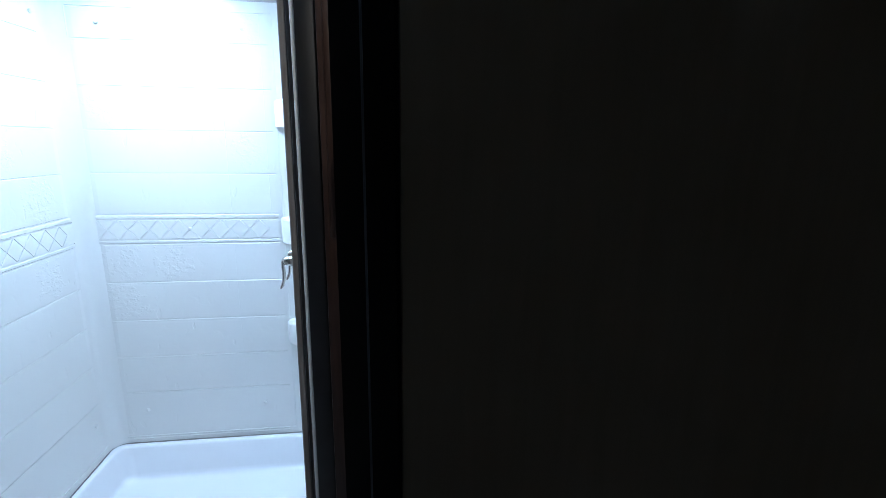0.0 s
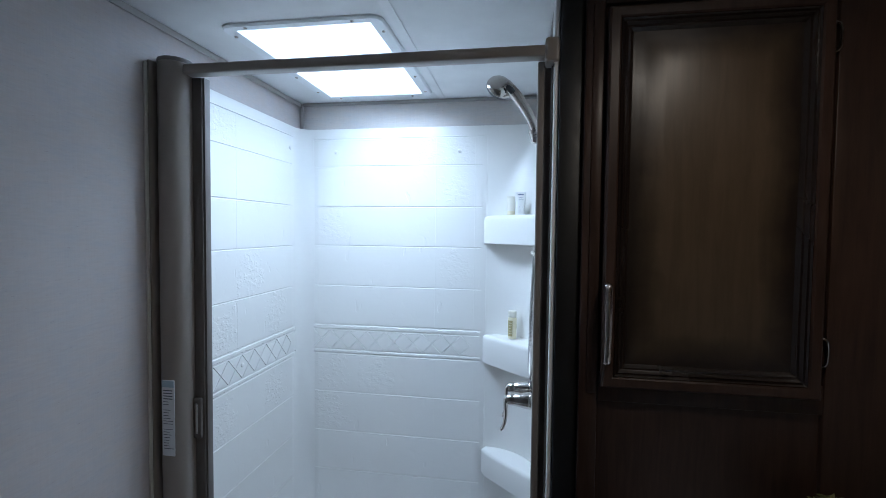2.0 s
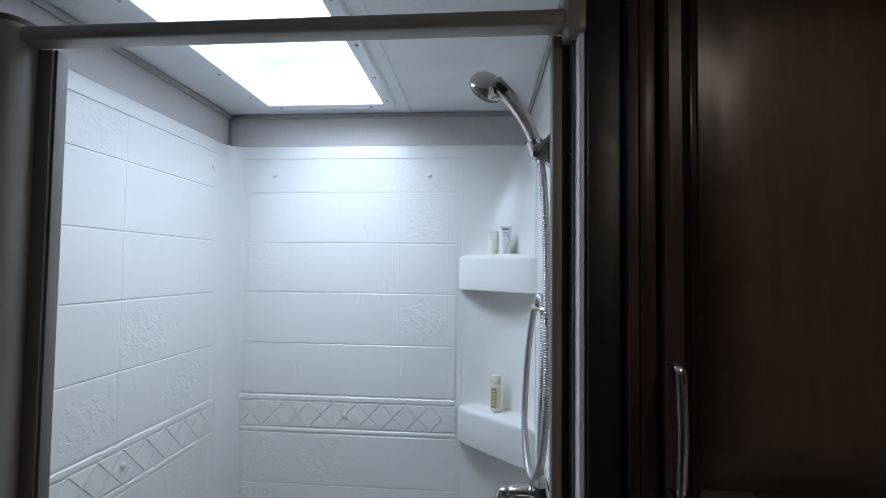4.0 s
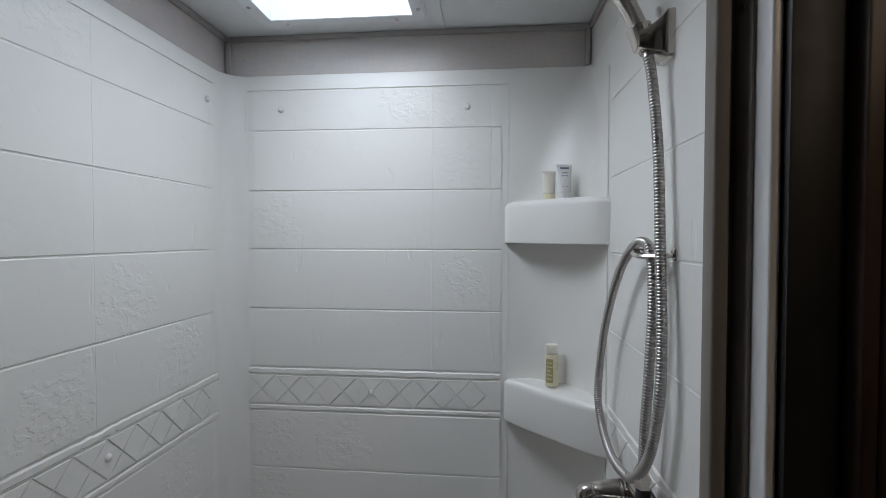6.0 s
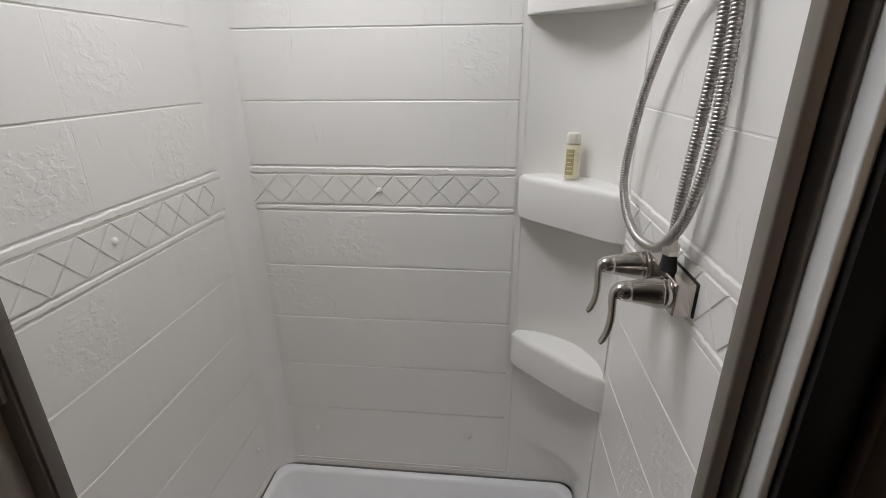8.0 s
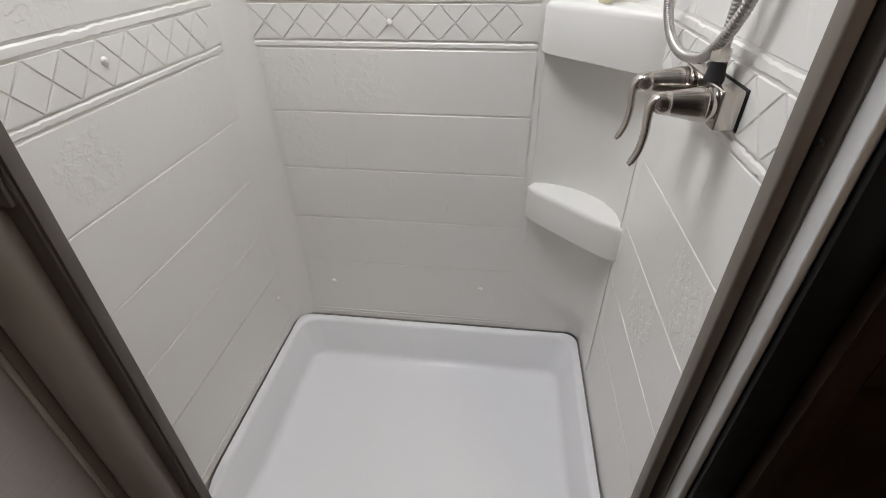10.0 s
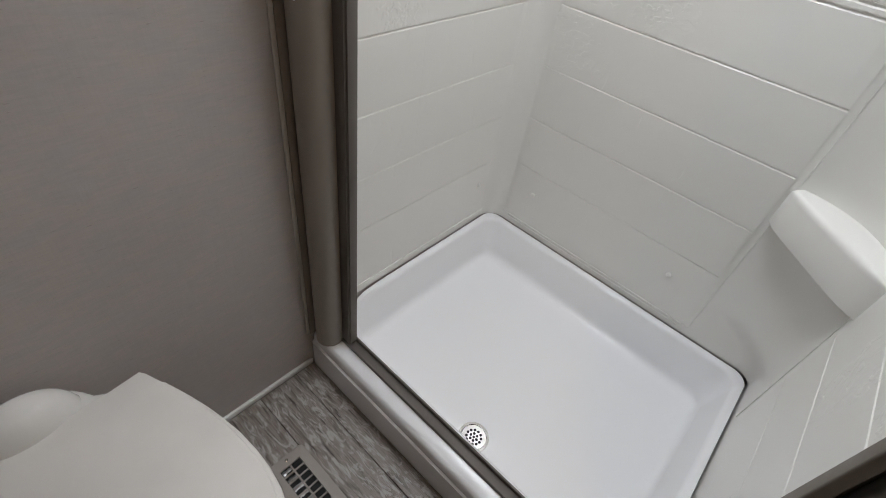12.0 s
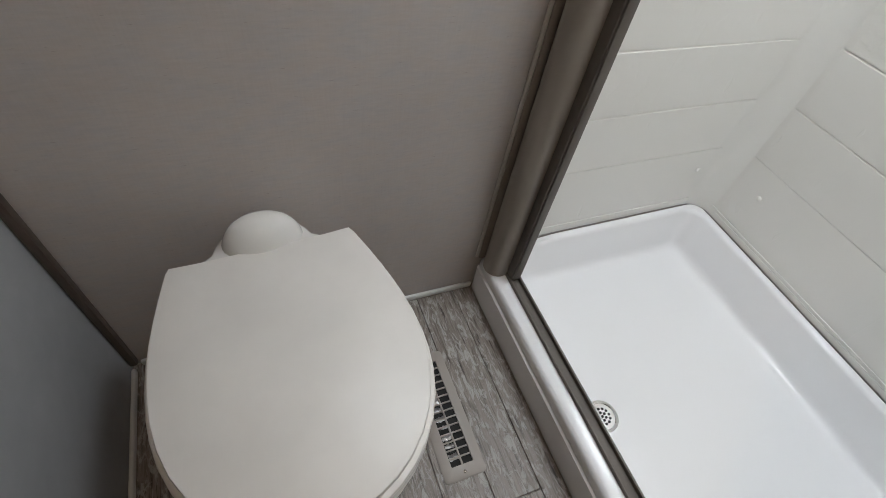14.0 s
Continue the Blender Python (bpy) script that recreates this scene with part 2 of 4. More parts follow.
n.join(n.maths("MULTIPLY", vein, where), mx.inputs[0])
n.join(n.ramp(n.noise(at, 4.0), [(0.3, (0.53, 0.54, 0.56)), (0.7, (0.68, 0.68, 0.69))]), mx.inputs[6])
mx.inputs[7].default_value = (0.17, 0.16, 0.17, 1)
n.colour(mx.outputs[2])

LEAF = mat("fern_leaf", (0.10, 0.12, 0.03), 0.5)
n = Nodes(LEAF)
n.colour(n.ramp(n.add("NewGeometry").outputs["Random Per Island"], [(0.0, (0.045, 0.06, 0.012)), (0.6, (0.12, 0.125, 0.03)), (1.0, (0.26, 0.24, 0.08))]))
STEM = painted("fern_stem", (0.12, 0.11, 0.04), 0.6)

ACRYLIC = bpy.data.materials.new("milky_acrylic")
ACRYLIC.use_nodes = True
t_ = ACRYLIC.node_tree
t_.nodes.remove(t_.nodes["Principled BSDF"])
tr, tl, mxs = (t_.nodes.new("ShaderNode" + k) for k in ("BsdfTransparent", "BsdfTranslucent", "MixShader"))
tl.inputs[0].default_value = (0.9, 0.93, 0.96, 1)
mxs.inputs[0].default_value = 0.6
t_.links.new(tr.outputs[0], mxs.inputs[1])
t_.links.new(tl.outputs[0], mxs.inputs[2])
t_.links.new(mxs.outputs[0], t_.nodes["Material Output"].inputs[0])

LAMP_GLOW = bpy.data.materials.new("lamp_diffuser")
LAMP_GLOW.use_nodes = True
b_ = LAMP_GLOW.node_tree.nodes["Principled BSDF"]
b_.inputs["Emission Color"].default_value = (1, 0.85, 0.66, 1)
b_.inputs["Emission Strength"].default_value = 2.0


# ---- mesh helpers ----
def thing(name, at=(0, 0, 0), label="", category="", group="", kind=""):
    ob = new(name)
    ob.location = at
    ob.empty_display_size = 0.05
    return tagged(ob, label, category, group, kind)


def as_mesh(name, bm, material, smooth=True):
    me = bpy.data.meshes.new(name)
    bmesh.ops.recalc_face_normals(bm, faces=bm.faces)
    if smooth:
        for f in bm.faces:
            f.smooth = True
        for e in bm.edges:
            e.smooth = len(e.link_faces) == 2 and e.calc_face_angle(0) < radians(38)
    bm.to_mesh(me)
    bm.free()
    me.materials.append(material)
    return me


def part(name, bm, material, parent=None, label="", smooth=True):
    me = bm if isinstance(bm, bpy.types.Mesh) else as_mesh(name, bm, material, smooth)
    ob = new(name, me)
    if parent is not None:
        ob.parent = parent
        if parent.type == "EMPTY":
            ob.matrix_parent_inverse = Matrix.Translation(parent.location).inverted()
    return tagged(ob, label)


def structure(name, bm, material, label="", category=""):
    return tagged(part(name, bm, material), label, category, kind="structure")


def box(a, b, bevel=0.0, seg=2):
    bm = bmesh.new()
    bmesh.ops.create_cube(bm, size=1)
    for v in bm.verts:
        v.co = Vector([(a[i] + b[i]) / 2 + v.co[i] * (b[i] - a[i]) for i in range(3)])
    if bevel:
        bmesh.ops.bevel(bm, geom=bm.edges[:], offset=bevel, segments=seg, profile=0.5, affect="EDGES")
    return bm


def merge(*bms):
    out = bmesh.new()
    for b in bms:
        me = bpy.data.meshes.new("tmp")
        b.to_mesh(me)
        b.free()
        out.from_mesh(me)
        bpy.data.meshes.remove(me)
    return out


def loft(rings, closed=True, caps=True):
    """Skin over rings of equal length."""
    bm = bmesh.new()
    vs = [[bm.verts.new(p) for p in r] for r in rings]
    k = len(vs[0])
    for a, b in zip(vs, vs[1:]):
        for i in range(k if closed else k - 1):
            j = (i + 1) % k
            bm.faces.new((a[i], a[j], b[j], b[i]))
    if caps:
        bm.faces.new(vs[0][::-1])
        bm.faces.new(vs[-1])
    return bm


def lathe(profile, m=Matrix(), steps=28, caps=True):
    """Turned body: (radius, height) pairs about local z, placed by m."""
    rings = []
    for r, z in profile:
        r = max(r, 1e-4)
        rings.append([m @ Vector((r * math.cos(2 * math.pi * i / steps), r * math.sin(2 * math.pi * i / steps), z)) for i in range(steps)])
    return loft(rings, True, caps)


def curve_points(pts, per=10):
    """Catmull-Rom through the given points."""
    p = [Vector(q) for q in pts]
    p = [2 * p[0] - p[1]] + p + [2 * p[-1] - p[-2]]
    out = []
    for i in range(1, len(p) - 2):
        a, b, c, d = p[i - 1 : i + 3]
        for s in range(per):
            t = s / per
            out.append(0.5 * (2 * b + (c - a) * t + (2 * a - 5 * b + 4 * c - d) * t * t + (3 * b - a - 3 * c + d) * t ** 3))
    out.append(p[-2])
    return out


def even(pts, step):
    out, left = [pts[0]], step
    for a, b in zip(pts, pts[1:]):
        d = (b - a).length
        while d >= left and d > 0:
            a = a + (b - a) * (left / d)
            out.append(a)
            d -= left
            left = step
        left -= d
    return out


def sweep(pts, radius, steps=12, flat=1.0, up=(0, 0, 1)):
    """Tube along points; radius a number or a function of the index; flat squeezes it along its second axis."""
    n = len(pts)
    rings = []
    nrm = Vector(up)
    for i, p in enumerate(pts):
        tan = (pts[min(i + 1, n - 1)] - pts[max(i - 1, 0)]).normalized()
        nrm = (nrm - tan * nrm.dot(tan)).normalized() if (nrm - tan * nrm.dot(tan)).length > 1e-5 else tan.orthogonal().normalized()
        bi = tan.cross(nrm)
        r = radius(i) if callable(radius) else radius
        rings.append([p + nrm * (math.cos(2 * math.pi * k / steps) * r) + bi * (math.sin(2 * math.pi * k / steps) * r * flat) for k in range(steps)])
    return loft(rings)


def rounded_rect(x0, y0, x1, y1, r, seg=6, front=None):
    """Outline with corner radius r; front is the radius of the two corners at y0."""
    f = r if front is None else front
    out = []
    for cx, cy, a, q in ((x1 - r, y1 - r, 0, r), (x0 + r, y1 - r, 90, r), (x0 + f, y0 + f, 180, f), (x1 - f, y0 + f, 270, f)):
        for i in range(seg + 1):
            t = radians(a + 90 * i / seg)
            out.append((cx + q * math.cos(t), cy + q * math.sin(t)))
    return out


def prism(poly, z0, z1, edge=0.0):
    """Upright body over a plan outline, its top and bottom edges eased by edge."""
    c = Vector((sum(p[0] for p in poly) / len(poly), sum(p[1] for p in poly) / len(poly)))

    def ring(z, e):
        out = []
        for p in poly:
            d = Vector(p[:2]) - c
            q = c + d * (1 - e / max(d.length, 1e-6))
            out.append((q.x, q.y, z))
        return out

    if not edge:
        return loft([ring(z0, 0), ring(z1, 0)])
    rows = [(z0, edge), (z0 + 0.3 * edge, 0.3 * edge), (z0 + edge, 0), (z1 - edge, 0), (z1 - 0.3 * edge, 0.3 * edge), (z1, edge)]
    return loft([ring(z, e) for z, e in rows])


def frame_of(origin, u, v, w):
    m = Matrix.Identity(4)
    for i, a in enumerate((u, v, w)):
        for k in range(3):
            m[k][i] = a[k]
    m.translation = origin
    return m


# ---- measures of the place ----
TOP = 2.008          # ceiling
BACK = 0.886         # shower back wall
RIGHT = 0.935        # shower right wall
LINER = 1.905        # top of the moulded surround
XW = 1.58            # room's right wall
YP = -0.773          # partition beside the toilet
LEAF_EDGE = 1.0955     # edge of the door leaf

# ---- large structure ----
floor = structure("floor", box((-0.1, -3.0, -0.12), (XW + 0.08, 1.0, -0.004)), REGISTER, "grey vinyl plank floor of a bathroom", "floor")
structure("wall_left", box((-0.08, -3.0, 0), (0, 1.0, TOP)), PAPER, "taupe linen-look wallpapered wall behind the toilet", "wall")
structure("wall_back", box((0, BACK + 0.003, 0), (XW + 0.08, 1.0, TOP)), PAPER_LIGHT, "pale taupe wall above the shower surround", "wall")
structure("wall_shower_side", box((RIGHT + 0.002, 0.20, 0), (RIGHT + 0.03, BACK + 0.003, TOP)), SURROUND, "white wall between shower and cabinet", "wall")
structure("wall_right", box((XW, -3.0, 0), (XW + 0.08, BACK + 0.003, TOP)), PAPER_LIGHT, "pale wall beside the vanity", "wall")
structure("wall_partition", box((0, YP - 0.09, 0), (0.44, YP, TOP)), PARTITION, "blue-grey partition wall beside the toilet", "wall")
# never in view: added to close the hallway and keep it dark
structure("wall_behind", box((0, -3.0, 0), (XW, -2.9, TOP)), PAPER, "plain unseen wall closing off the hallway", "wall")


def ceiling_sheet():
    bm = bmesh.new()
    x0, x1, y0, y1 = -0.08, XW + 0.08, -3.0, 1.0
    a0, a1, b0, b1 = 0.165, 0.511, 0.209, 0.792
    for z in (TOP, TOP + 0.03):
        o = [bm.verts.new(p + (z,)) for p in ((x0, y0), (x1, y0), (x1, y1), (x0, y1))]
        i = [bm.verts.new(p + (z,)) for p in ((a0, b0), (a1, b0), (a1, b1), (a0, b1))]
        for k in range(4):
            j = (k + 1) % 4
            bm.faces.new((o[k], o[j], i[j], i[k]))
    bm.verts.ensure_lookup_table()
    for s in (0, 4):
        for k in range(4):
            j = (k + 1) % 4
            bm.faces.new([bm.verts[q] for q in (s + k, s + j, 8 + s + j, 8 + s + k)])
    return bm


structure("ceiling", ceiling_sheet(), CEILING, "white panelled ceiling with a skylight opening", "ceiling")
structure("ceiling_batten", box((0.552, -2.9, TOP - 0.0025), (0.578, BACK, TOP + 0.002), 0.001), CEILING, "flat white seam strip on the ceiling", "trim")

# trims along ceiling and corners
structure("trim", box((0.001, -2.9, TOP - 0.018), (0.008, BACK - 0.01, TOP - 0.001), 0.003), TRIM, "narrow taupe trim under the ceiling", "trim")
structure("trim", box((0.012, BACK - 0.006, TOP - 0.014), (RIGHT, BACK + 0.001, TOP - 0.001), 0.002), TRIM, "narrow taupe trim under the ceiling", "trim")
structure("trim", box((RIGHT - 0.007, 0.20, TOP - 0.016), (RIGHT + 0.001, BACK - 0.012, TOP - 0.001), 0.002), TRIM, "narrow pale trim under the ceiling", "trim")
structure("trim", box((0.003, BACK - 0.014, LINER + 0.001), (0.017, BACK + 0.001, TOP - 0.014), 0.004), TRIM, "pale corner bead above the surround", "trim")
structure("trim", box((RIGHT - 0.014, BACK - 0.010, LINER + 0.001), (RIGHT - 0.001, BACK + 0.001, TOP - 0.014), 0.004), TRIM, "pale corner bead above the surround", "trim")
structure("trim", box((0.001, YP + 0.0005, 0.022), (0.020, YP + 0.018, TOP), 0.005), BROWN_TRIM, "brown corner trim beside the toilet", "trim")
structure("baseboard", box((0.0005, YP + 0.02, 0.0), (0.011, 0.111, 0.020), 0.005), WHITE, "thin white floor bead along the wall", "baseboard")
structure("baseboard", box((0.022, YP + 0.0005, 0.0), (0.44, YP + 0.011, 0.020), 0.005), WHITE, "thin white floor bead along the wall", "baseboard")

# ---- skylight ----
sk = thing("skylight", (0.338, 0.5, TOP), "white framed skylight with a milky acrylic dome", "skylight")
A0, A1, B0, B1 = 0.165, 0.511, 0.209, 0.792


def ring_plate(o, i, z0, z1, ro=0.03, ri=0.004):
    a, b = rounded_rect(*o, ro), rounded_rect(*i, ri)
    rows = [[(x, y, z1) for x, y in b], [(x, y, z0 + 0.002) for x, y in b], [(x, y, z0) for x, y in rounded_rect(i[0] - 0.003, i[1] - 0.003, i[2] + 0.003, i[3] + 0.003, ri + 0.003)],
            [(x, y, z0) for x, y in rounded_rect(o[0] + 0.004, o[1] + 0.004, o[2] - 0.004, o[3] - 0.004, ro - 0.004)], [(x, y, z0 + 0.004) for x, y in a], [(x, y, z1) for x, y in a]]
    return loft(rows, True, False)


part("frame", ring_plate((A0 - 0.032, B0 - 0.026, A1 + 0.032, B1 + 0.030), (A0 + 0.002, B0 + 0.002, A1 - 0.002, B1 - 0.002), TOP - 0.008, TOP + 0.03), WELL, sk, "white flange screwed to the ceiling")


def well_wall(x0, y0, x1, y1, arch, thick):
    """Side of the light well; its top edge may rise in an arch."""
    a, b = Vector((x0, y0, 0)), Vector((x1, y1, 0))
    d = (b - a).normalized()
    nrm = Vector((-d.y, d.x, 0)) * thick
    rows = []
    for k in range(25):
        s = k / 24
        z = TOP + 0.112 + arch * math.sin(math.pi * min(max(s * 1.12 - 0.06, 0), 1)) ** 0.8
        p = a + (b - a) * s
        rows.append([p + Vector((0, 0, TOP + 0.0305)), p + Vector((0, 0, z)), p + nrm + Vector((0, 0, z)), p + nrm + Vector((0, 0, TOP + 0.0305))])
    return loft(rows)


for q in ((A0 - 0.004, B1 + 0.004, A1 + 0.004, B1 + 0.004, 0.016, 0.012), (A1 + 0.004, B0 - 0.004, A0 - 0.004, B0 - 0.004, 0.016, 0.012),
          (A0 - 0.004, B0 - 0.016, A0 - 0.004, B1 + 0.016, 0.010, 0.012), (A1 + 0.004, B1 + 0.016, A1 + 0.004, B0 - 0.016, 0.010, 0.012)):
    part("well_wall", well_wall(*q), WELL, sk)


def dome_mesh():
    bm = bmesh.new()
    rings = []
    for s, h in ((1.0, 0.100), (0.99, 0.145), (0.93, 0.172), (0.80, 0.190), (0.55, 0.202), (0.25, 0.207)):
        w, d = (A1 - A0 + 0.05) / 2 * s, (B1 - B0 + 0.05) / 2 * s
        rings.append([bm.verts.new((x, y, TOP + h)) for x, y in rounded_rect(0.338 - w, 0.5005 - d, 0.338 + w, 0.5005 + d, 0.05 * s)])
    for a, b in zip(rings, rings[1:]):
        for i in range(len(a)):
            j = (i + 1) % len(a)
            bm.faces.new((a[i], a[j], b[j], b[i]))
    bm.faces.new(rings[-1])
    return bm


dm = part("dome", dome_mesh(), ACRYLIC, sk, "milky white acrylic dome")
dm.visible_shadow = False
screw_profile = [(0.0045, 0), (0.0045, -0.0012), (0.003, -0.0026), (0.0, -0.003)]
screw_me = as_mesh("screw", lathe(screw_profile, steps=10), NICKEL)
for x, y in ((0.148, 0.24), (0.148, 0.40), (0.148, 0.56), (0.148, 0.72), (0.20, 0.806), (0.47, 0.806), (0.527, 0.26), (0.527, 0.43), (0.527, 0.60), (0.527, 0.76), (0.20, 0.196), (0.47, 0.196)):
    part("screw", screw_me, None, sk).matrix_basis = pose(x, y, TOP - 0.008)

# bright sky above the roof
def sky_sheet():
    bm = bmesh.new()
    bm.faces.new([bm.verts.new(p) for p in ((-1.2, -1.0, 2.9), (-1.2, 2.0, 2.9), (1.8, 2.0, 2.9), (1.8, -1.0, 2.9))])
    return bm


SKY_GLOW = bpy.data.materials.new("bright_overcast_sky")
SKY_GLOW.use_nodes = True
b_ = SKY_GLOW.node_tree.nodes["Principled BSDF"]
b_.inputs["Base Color"].default_value = (0, 0, 0, 1)
b_.inputs["Emission Color"].default_value = (0.90, 0.96, 1.0, 1)
b_.inputs["Emission Strength"].default_value = 7.5
structure("backdrop", sky_sheet(), SKY_GLOW, "bright overcast sky above the skylight", "sky")

# ---- moulded shower surround ----
def plan_line(grow=0.0, turn=0.187):
    out = [(0.003 - grow, 0.185)]
    for k in range(9):
        t = radians(180 - 90 * k / 8)
        out.append((0.063 + (0.06 + grow) * math.cos(t), BACK - 0.06 + (0.06 + grow) * math.sin(t)))
    for k in range(15):
        t = radians(90 - 90 * k / 14)
        out.append((RIGHT - turn + (turn + grow) * math.cos(t), BACK - turn + (turn + grow) * math.sin(t)))
    out.append((RIGHT + grow, 0.185))
    return out


surround = thing("shower_surround", (0.45, 0.8, 0.17), "white moulded fibreglass shower surround with stone-look tiles", "shower wall")


def shell():
    """The round corner column turns square towards the top."""
    levels = [(0.1735, 0.045), (0.215, 0.052), (0.255, 0.085), (0.285, 0.135), (0.310, 0.170), (0.335, 0.187), (1.58, 0.187), (1.66, 0.165), (1.74, 0.12), (1.82, 0.07), (1.87, 0.035), (LINER - 0.003, 0.020)]
    sides = [plan_line(0, r) for _, r in levels]
    outer = plan_line(0.0015, 0.020)
    rows = []
    for k in range(len(outer)):
        col = [(*s[k], z) for s, (z, _) in zip(sides, levels)]
        rows.append(col + [(*outer[k], LINER)])
    return loft(rows, False, False)


part("wall_panel", shell(), SURROUND, surround)

FACES = {  # origin, along, up, out
    "back": ((0, BACK, 0), (1, 0, 0), (0, 0, 1), (0, -1, 0)),
    "left": ((0.003, 0, 0), (0, 1, 0), (0, 0, 1), (1, 0, 0)),
    "right": ((RIGHT, 0, 0), (0, -1, 0), (0, 0, 1), (-1, 0, 0)),
}
tile_cache = {}


def tile_mesh(w, h, l, r, el, er, deep, slate):
    """One cast tile: bevelled joints above and below; its sides end el and er proud."""
    key = tuple(round(v, 5) for v in (w, h, l, r, el, er, deep)) + (slate,)
    if key not in tile_cache:
        b, t = 0.0012, 1.2 * deep
        bm = bmesh.new()
        base = [bm.verts.new(p) for p in ((0, 0, 0), (w, 0, 0), (w, h, 0), (0, h, 0))]
        mid = [bm.verts.new(p) for p in ((0, b, el), (w, b, er), (w, h - t, er), (0, h - t, el))]
        top = [bm.verts.new((*p, deep)) for p in ((l, b), (w - r, b), (w - r, h - t), (l, h - t))]
        bm.faces.new(top)
        bm.faces.new((mid[0], top[0], top[3], mid[3]))
        bm.faces.new((top[1], mid[1], mid[2], top[2]))
        bm.faces.new((base[0], base[1], mid[1], top[1], top[0], mid[0]))
        bm.faces.new((mid[3], top[3], top[2], mid[2], base[2], base[3]))
        tile_cache[key] = as_mesh("tile", bm, TILE_SLATE if slate else TILE, False)
    return tile_cache[key]


ROWS = [(1.762, 1.864), (1.606, 1.760), (1.454, 1.604), (1.298, 1.452), (1.144, 1.296), (0.876, 1.026), (0.719, 0.874), (0.562, 0.717), (0.406, 0.560), (0.215, 0.404)]


def tiles(face, cuts, soft_first, soft_last, open_joints, slates, relief=1.0):
    """slates: (row, column) of the tiles with flaked relief; open_joints: cuts with a groove of their own."""
    o, u, v, w = FACES[face]
    for row, (z0, z1) in enumerate(ROWS):
        deep = relief * (0.0018 if row < 5 else 0.0023 if z0 > 0.38 else 0.0018)

        def edge(at):
            if at in open_joints:
                return deep - relief * (0.0005 if row < 3 else 0.0003 if row < 5 else 0.0001)
            return deep - 0.00003

        for k, (a, b) in enumerate(zip(cuts, cuts[1:])):
            first, last = k == 0 and soft_first, k == len(cuts) - 2 and soft_last
            l, r = 0.022 if first else 0.0014, 0.022 if last else 0.0014
            me = tile_mesh(b - a, z1 - z0, l, r, 0.0 if first else edge(a), 0.0 if last else edge(b), deep, (row, k) in slates)
            ob = part("tile", me, None, surround)
            ob.matrix_basis = frame_of(Vector(o) + Vector(u) * a + Vector(v) * z0, u, v, w)


tiles("back", (0.052, 0.238, 0.389, 0.545, 0.693, 0.719), True, False, (0.545, 0.693), {(0, 2), (0, 3), (1, 3), (2, 0), (3, 3), (5, 0), (5, 1), (6, 0)})
tiles("left", (0.200, 0.296, 0.452, 0.608, 0.764, 0.820), False, True, (0.452,), {(0, 1), (1, 0), (3, 2), (4, 3), (4, 1), (5, 3), (5, 1)})
tiles("right", (-0.690, -0.545, -0.389, -0.234, -0.200), True, False, (-0.389,), {(6, 2), (7, 1)}, 0.6)

# vertical border ridges beside the corner shelves
part("border", box((0.7350, BACK - 0.0011, 0.20), (0.7382, BACK + 0.001, 1.866), 0.0014), SURROUND, surround)
part("border", box((RIGHT - 0.003, 0.702, 0.20), (RIGHT + 0.001, 0.706, 1.84), 0.0014), SURROUND, surround)
part("border", box((0.056, BACK - 0.0022, 1.8662), (0.735, BACK + 0.001, 1.8700), 0.0012), SURROUND, surround)
part("border", box((0.002, 0.20, 1.8662), (0.0055, 0.815, 1.8700), 0.0012), SURROUND, surround)
part("border", box((0.0515, BACK - 0.0016, 1.764), (0.0545, BACK + 0.001, 1.866), 0.0010), SURROUND, surround)
part("border", box((0.052, BACK - 0.0025, 0.1995), (0.735, BACK + 0.001, 0.2035), 0.0012), SURROUND, surround)
part("border", box((0.075, BACK - 0.0020, 0.1890), (0.715, BACK + 0.001, 0.1920), 0.0010), SURROUND, surround)
part("border", box((0.002, 0.20, 0.1995), (0.0055, 0.83, 0.2035), 0.0012), SURROUND, surround)


# decorative band
def ridge(length, z0, z1, deep, seed):
    """Hand-worked raised edge, uneven along its run."""
    rng = random.Random(seed)
    k = max(6, int(length / 0.0075))
    rows = []
    for i in range(k + 1):
        s = length * i / k
        j, q, d = rng.choice((0, 0, 1)) * rng.uniform(-0.0024, 0.0016), rng.choice((0, 0, 1)) * rng.uniform(-0.0016, 0.0022), deep * rng.uniform(0.8, 1.1)
        e = 0.3 if i in (0, k) else 1
        rows.append([(s, z0 + q, 0), (s, z0 + 0.0024 + q, d * e), (s, z1 - 0.0030 + j, d * e), (s, z1 + j, 0)])
    return loft(rows, False, False)


def band_piece(pts, inset, deep):
    c = sum((Vector(p) for p in pts), Vector((0, 0))) / len(pts)
    bm = bmesh.new()
    k = len(pts)
    P = [Vector(p) for p in pts]

    def inner(d):
        out = []
        for i in range(k):
            a, b, e = P[i - 1], P[i], P[(i + 1) % k]
            n1 = Vector((-(b - a).y, (b - a).x)).normalized()
            n2 = Vector((-(e - b).y, (e - b).x)).normalized()
            m_ = (n1 + n2)
            out.append(b + m_ * (d / max(0.25, 1 + n1.dot(n2))))
        return out

    r0 = [bm.verts.new((*p, 0)) for p in inner(inset * 0.45)]
    r1 = [bm.verts.new((*p, deep)) for p in inner(inset)]
    bm.faces.new(r1)
    for i in range(k):
        j = (i + 1) % k
        bm.faces.new((r0[i], r0[j], r1[j], r1[i]))
    return bm


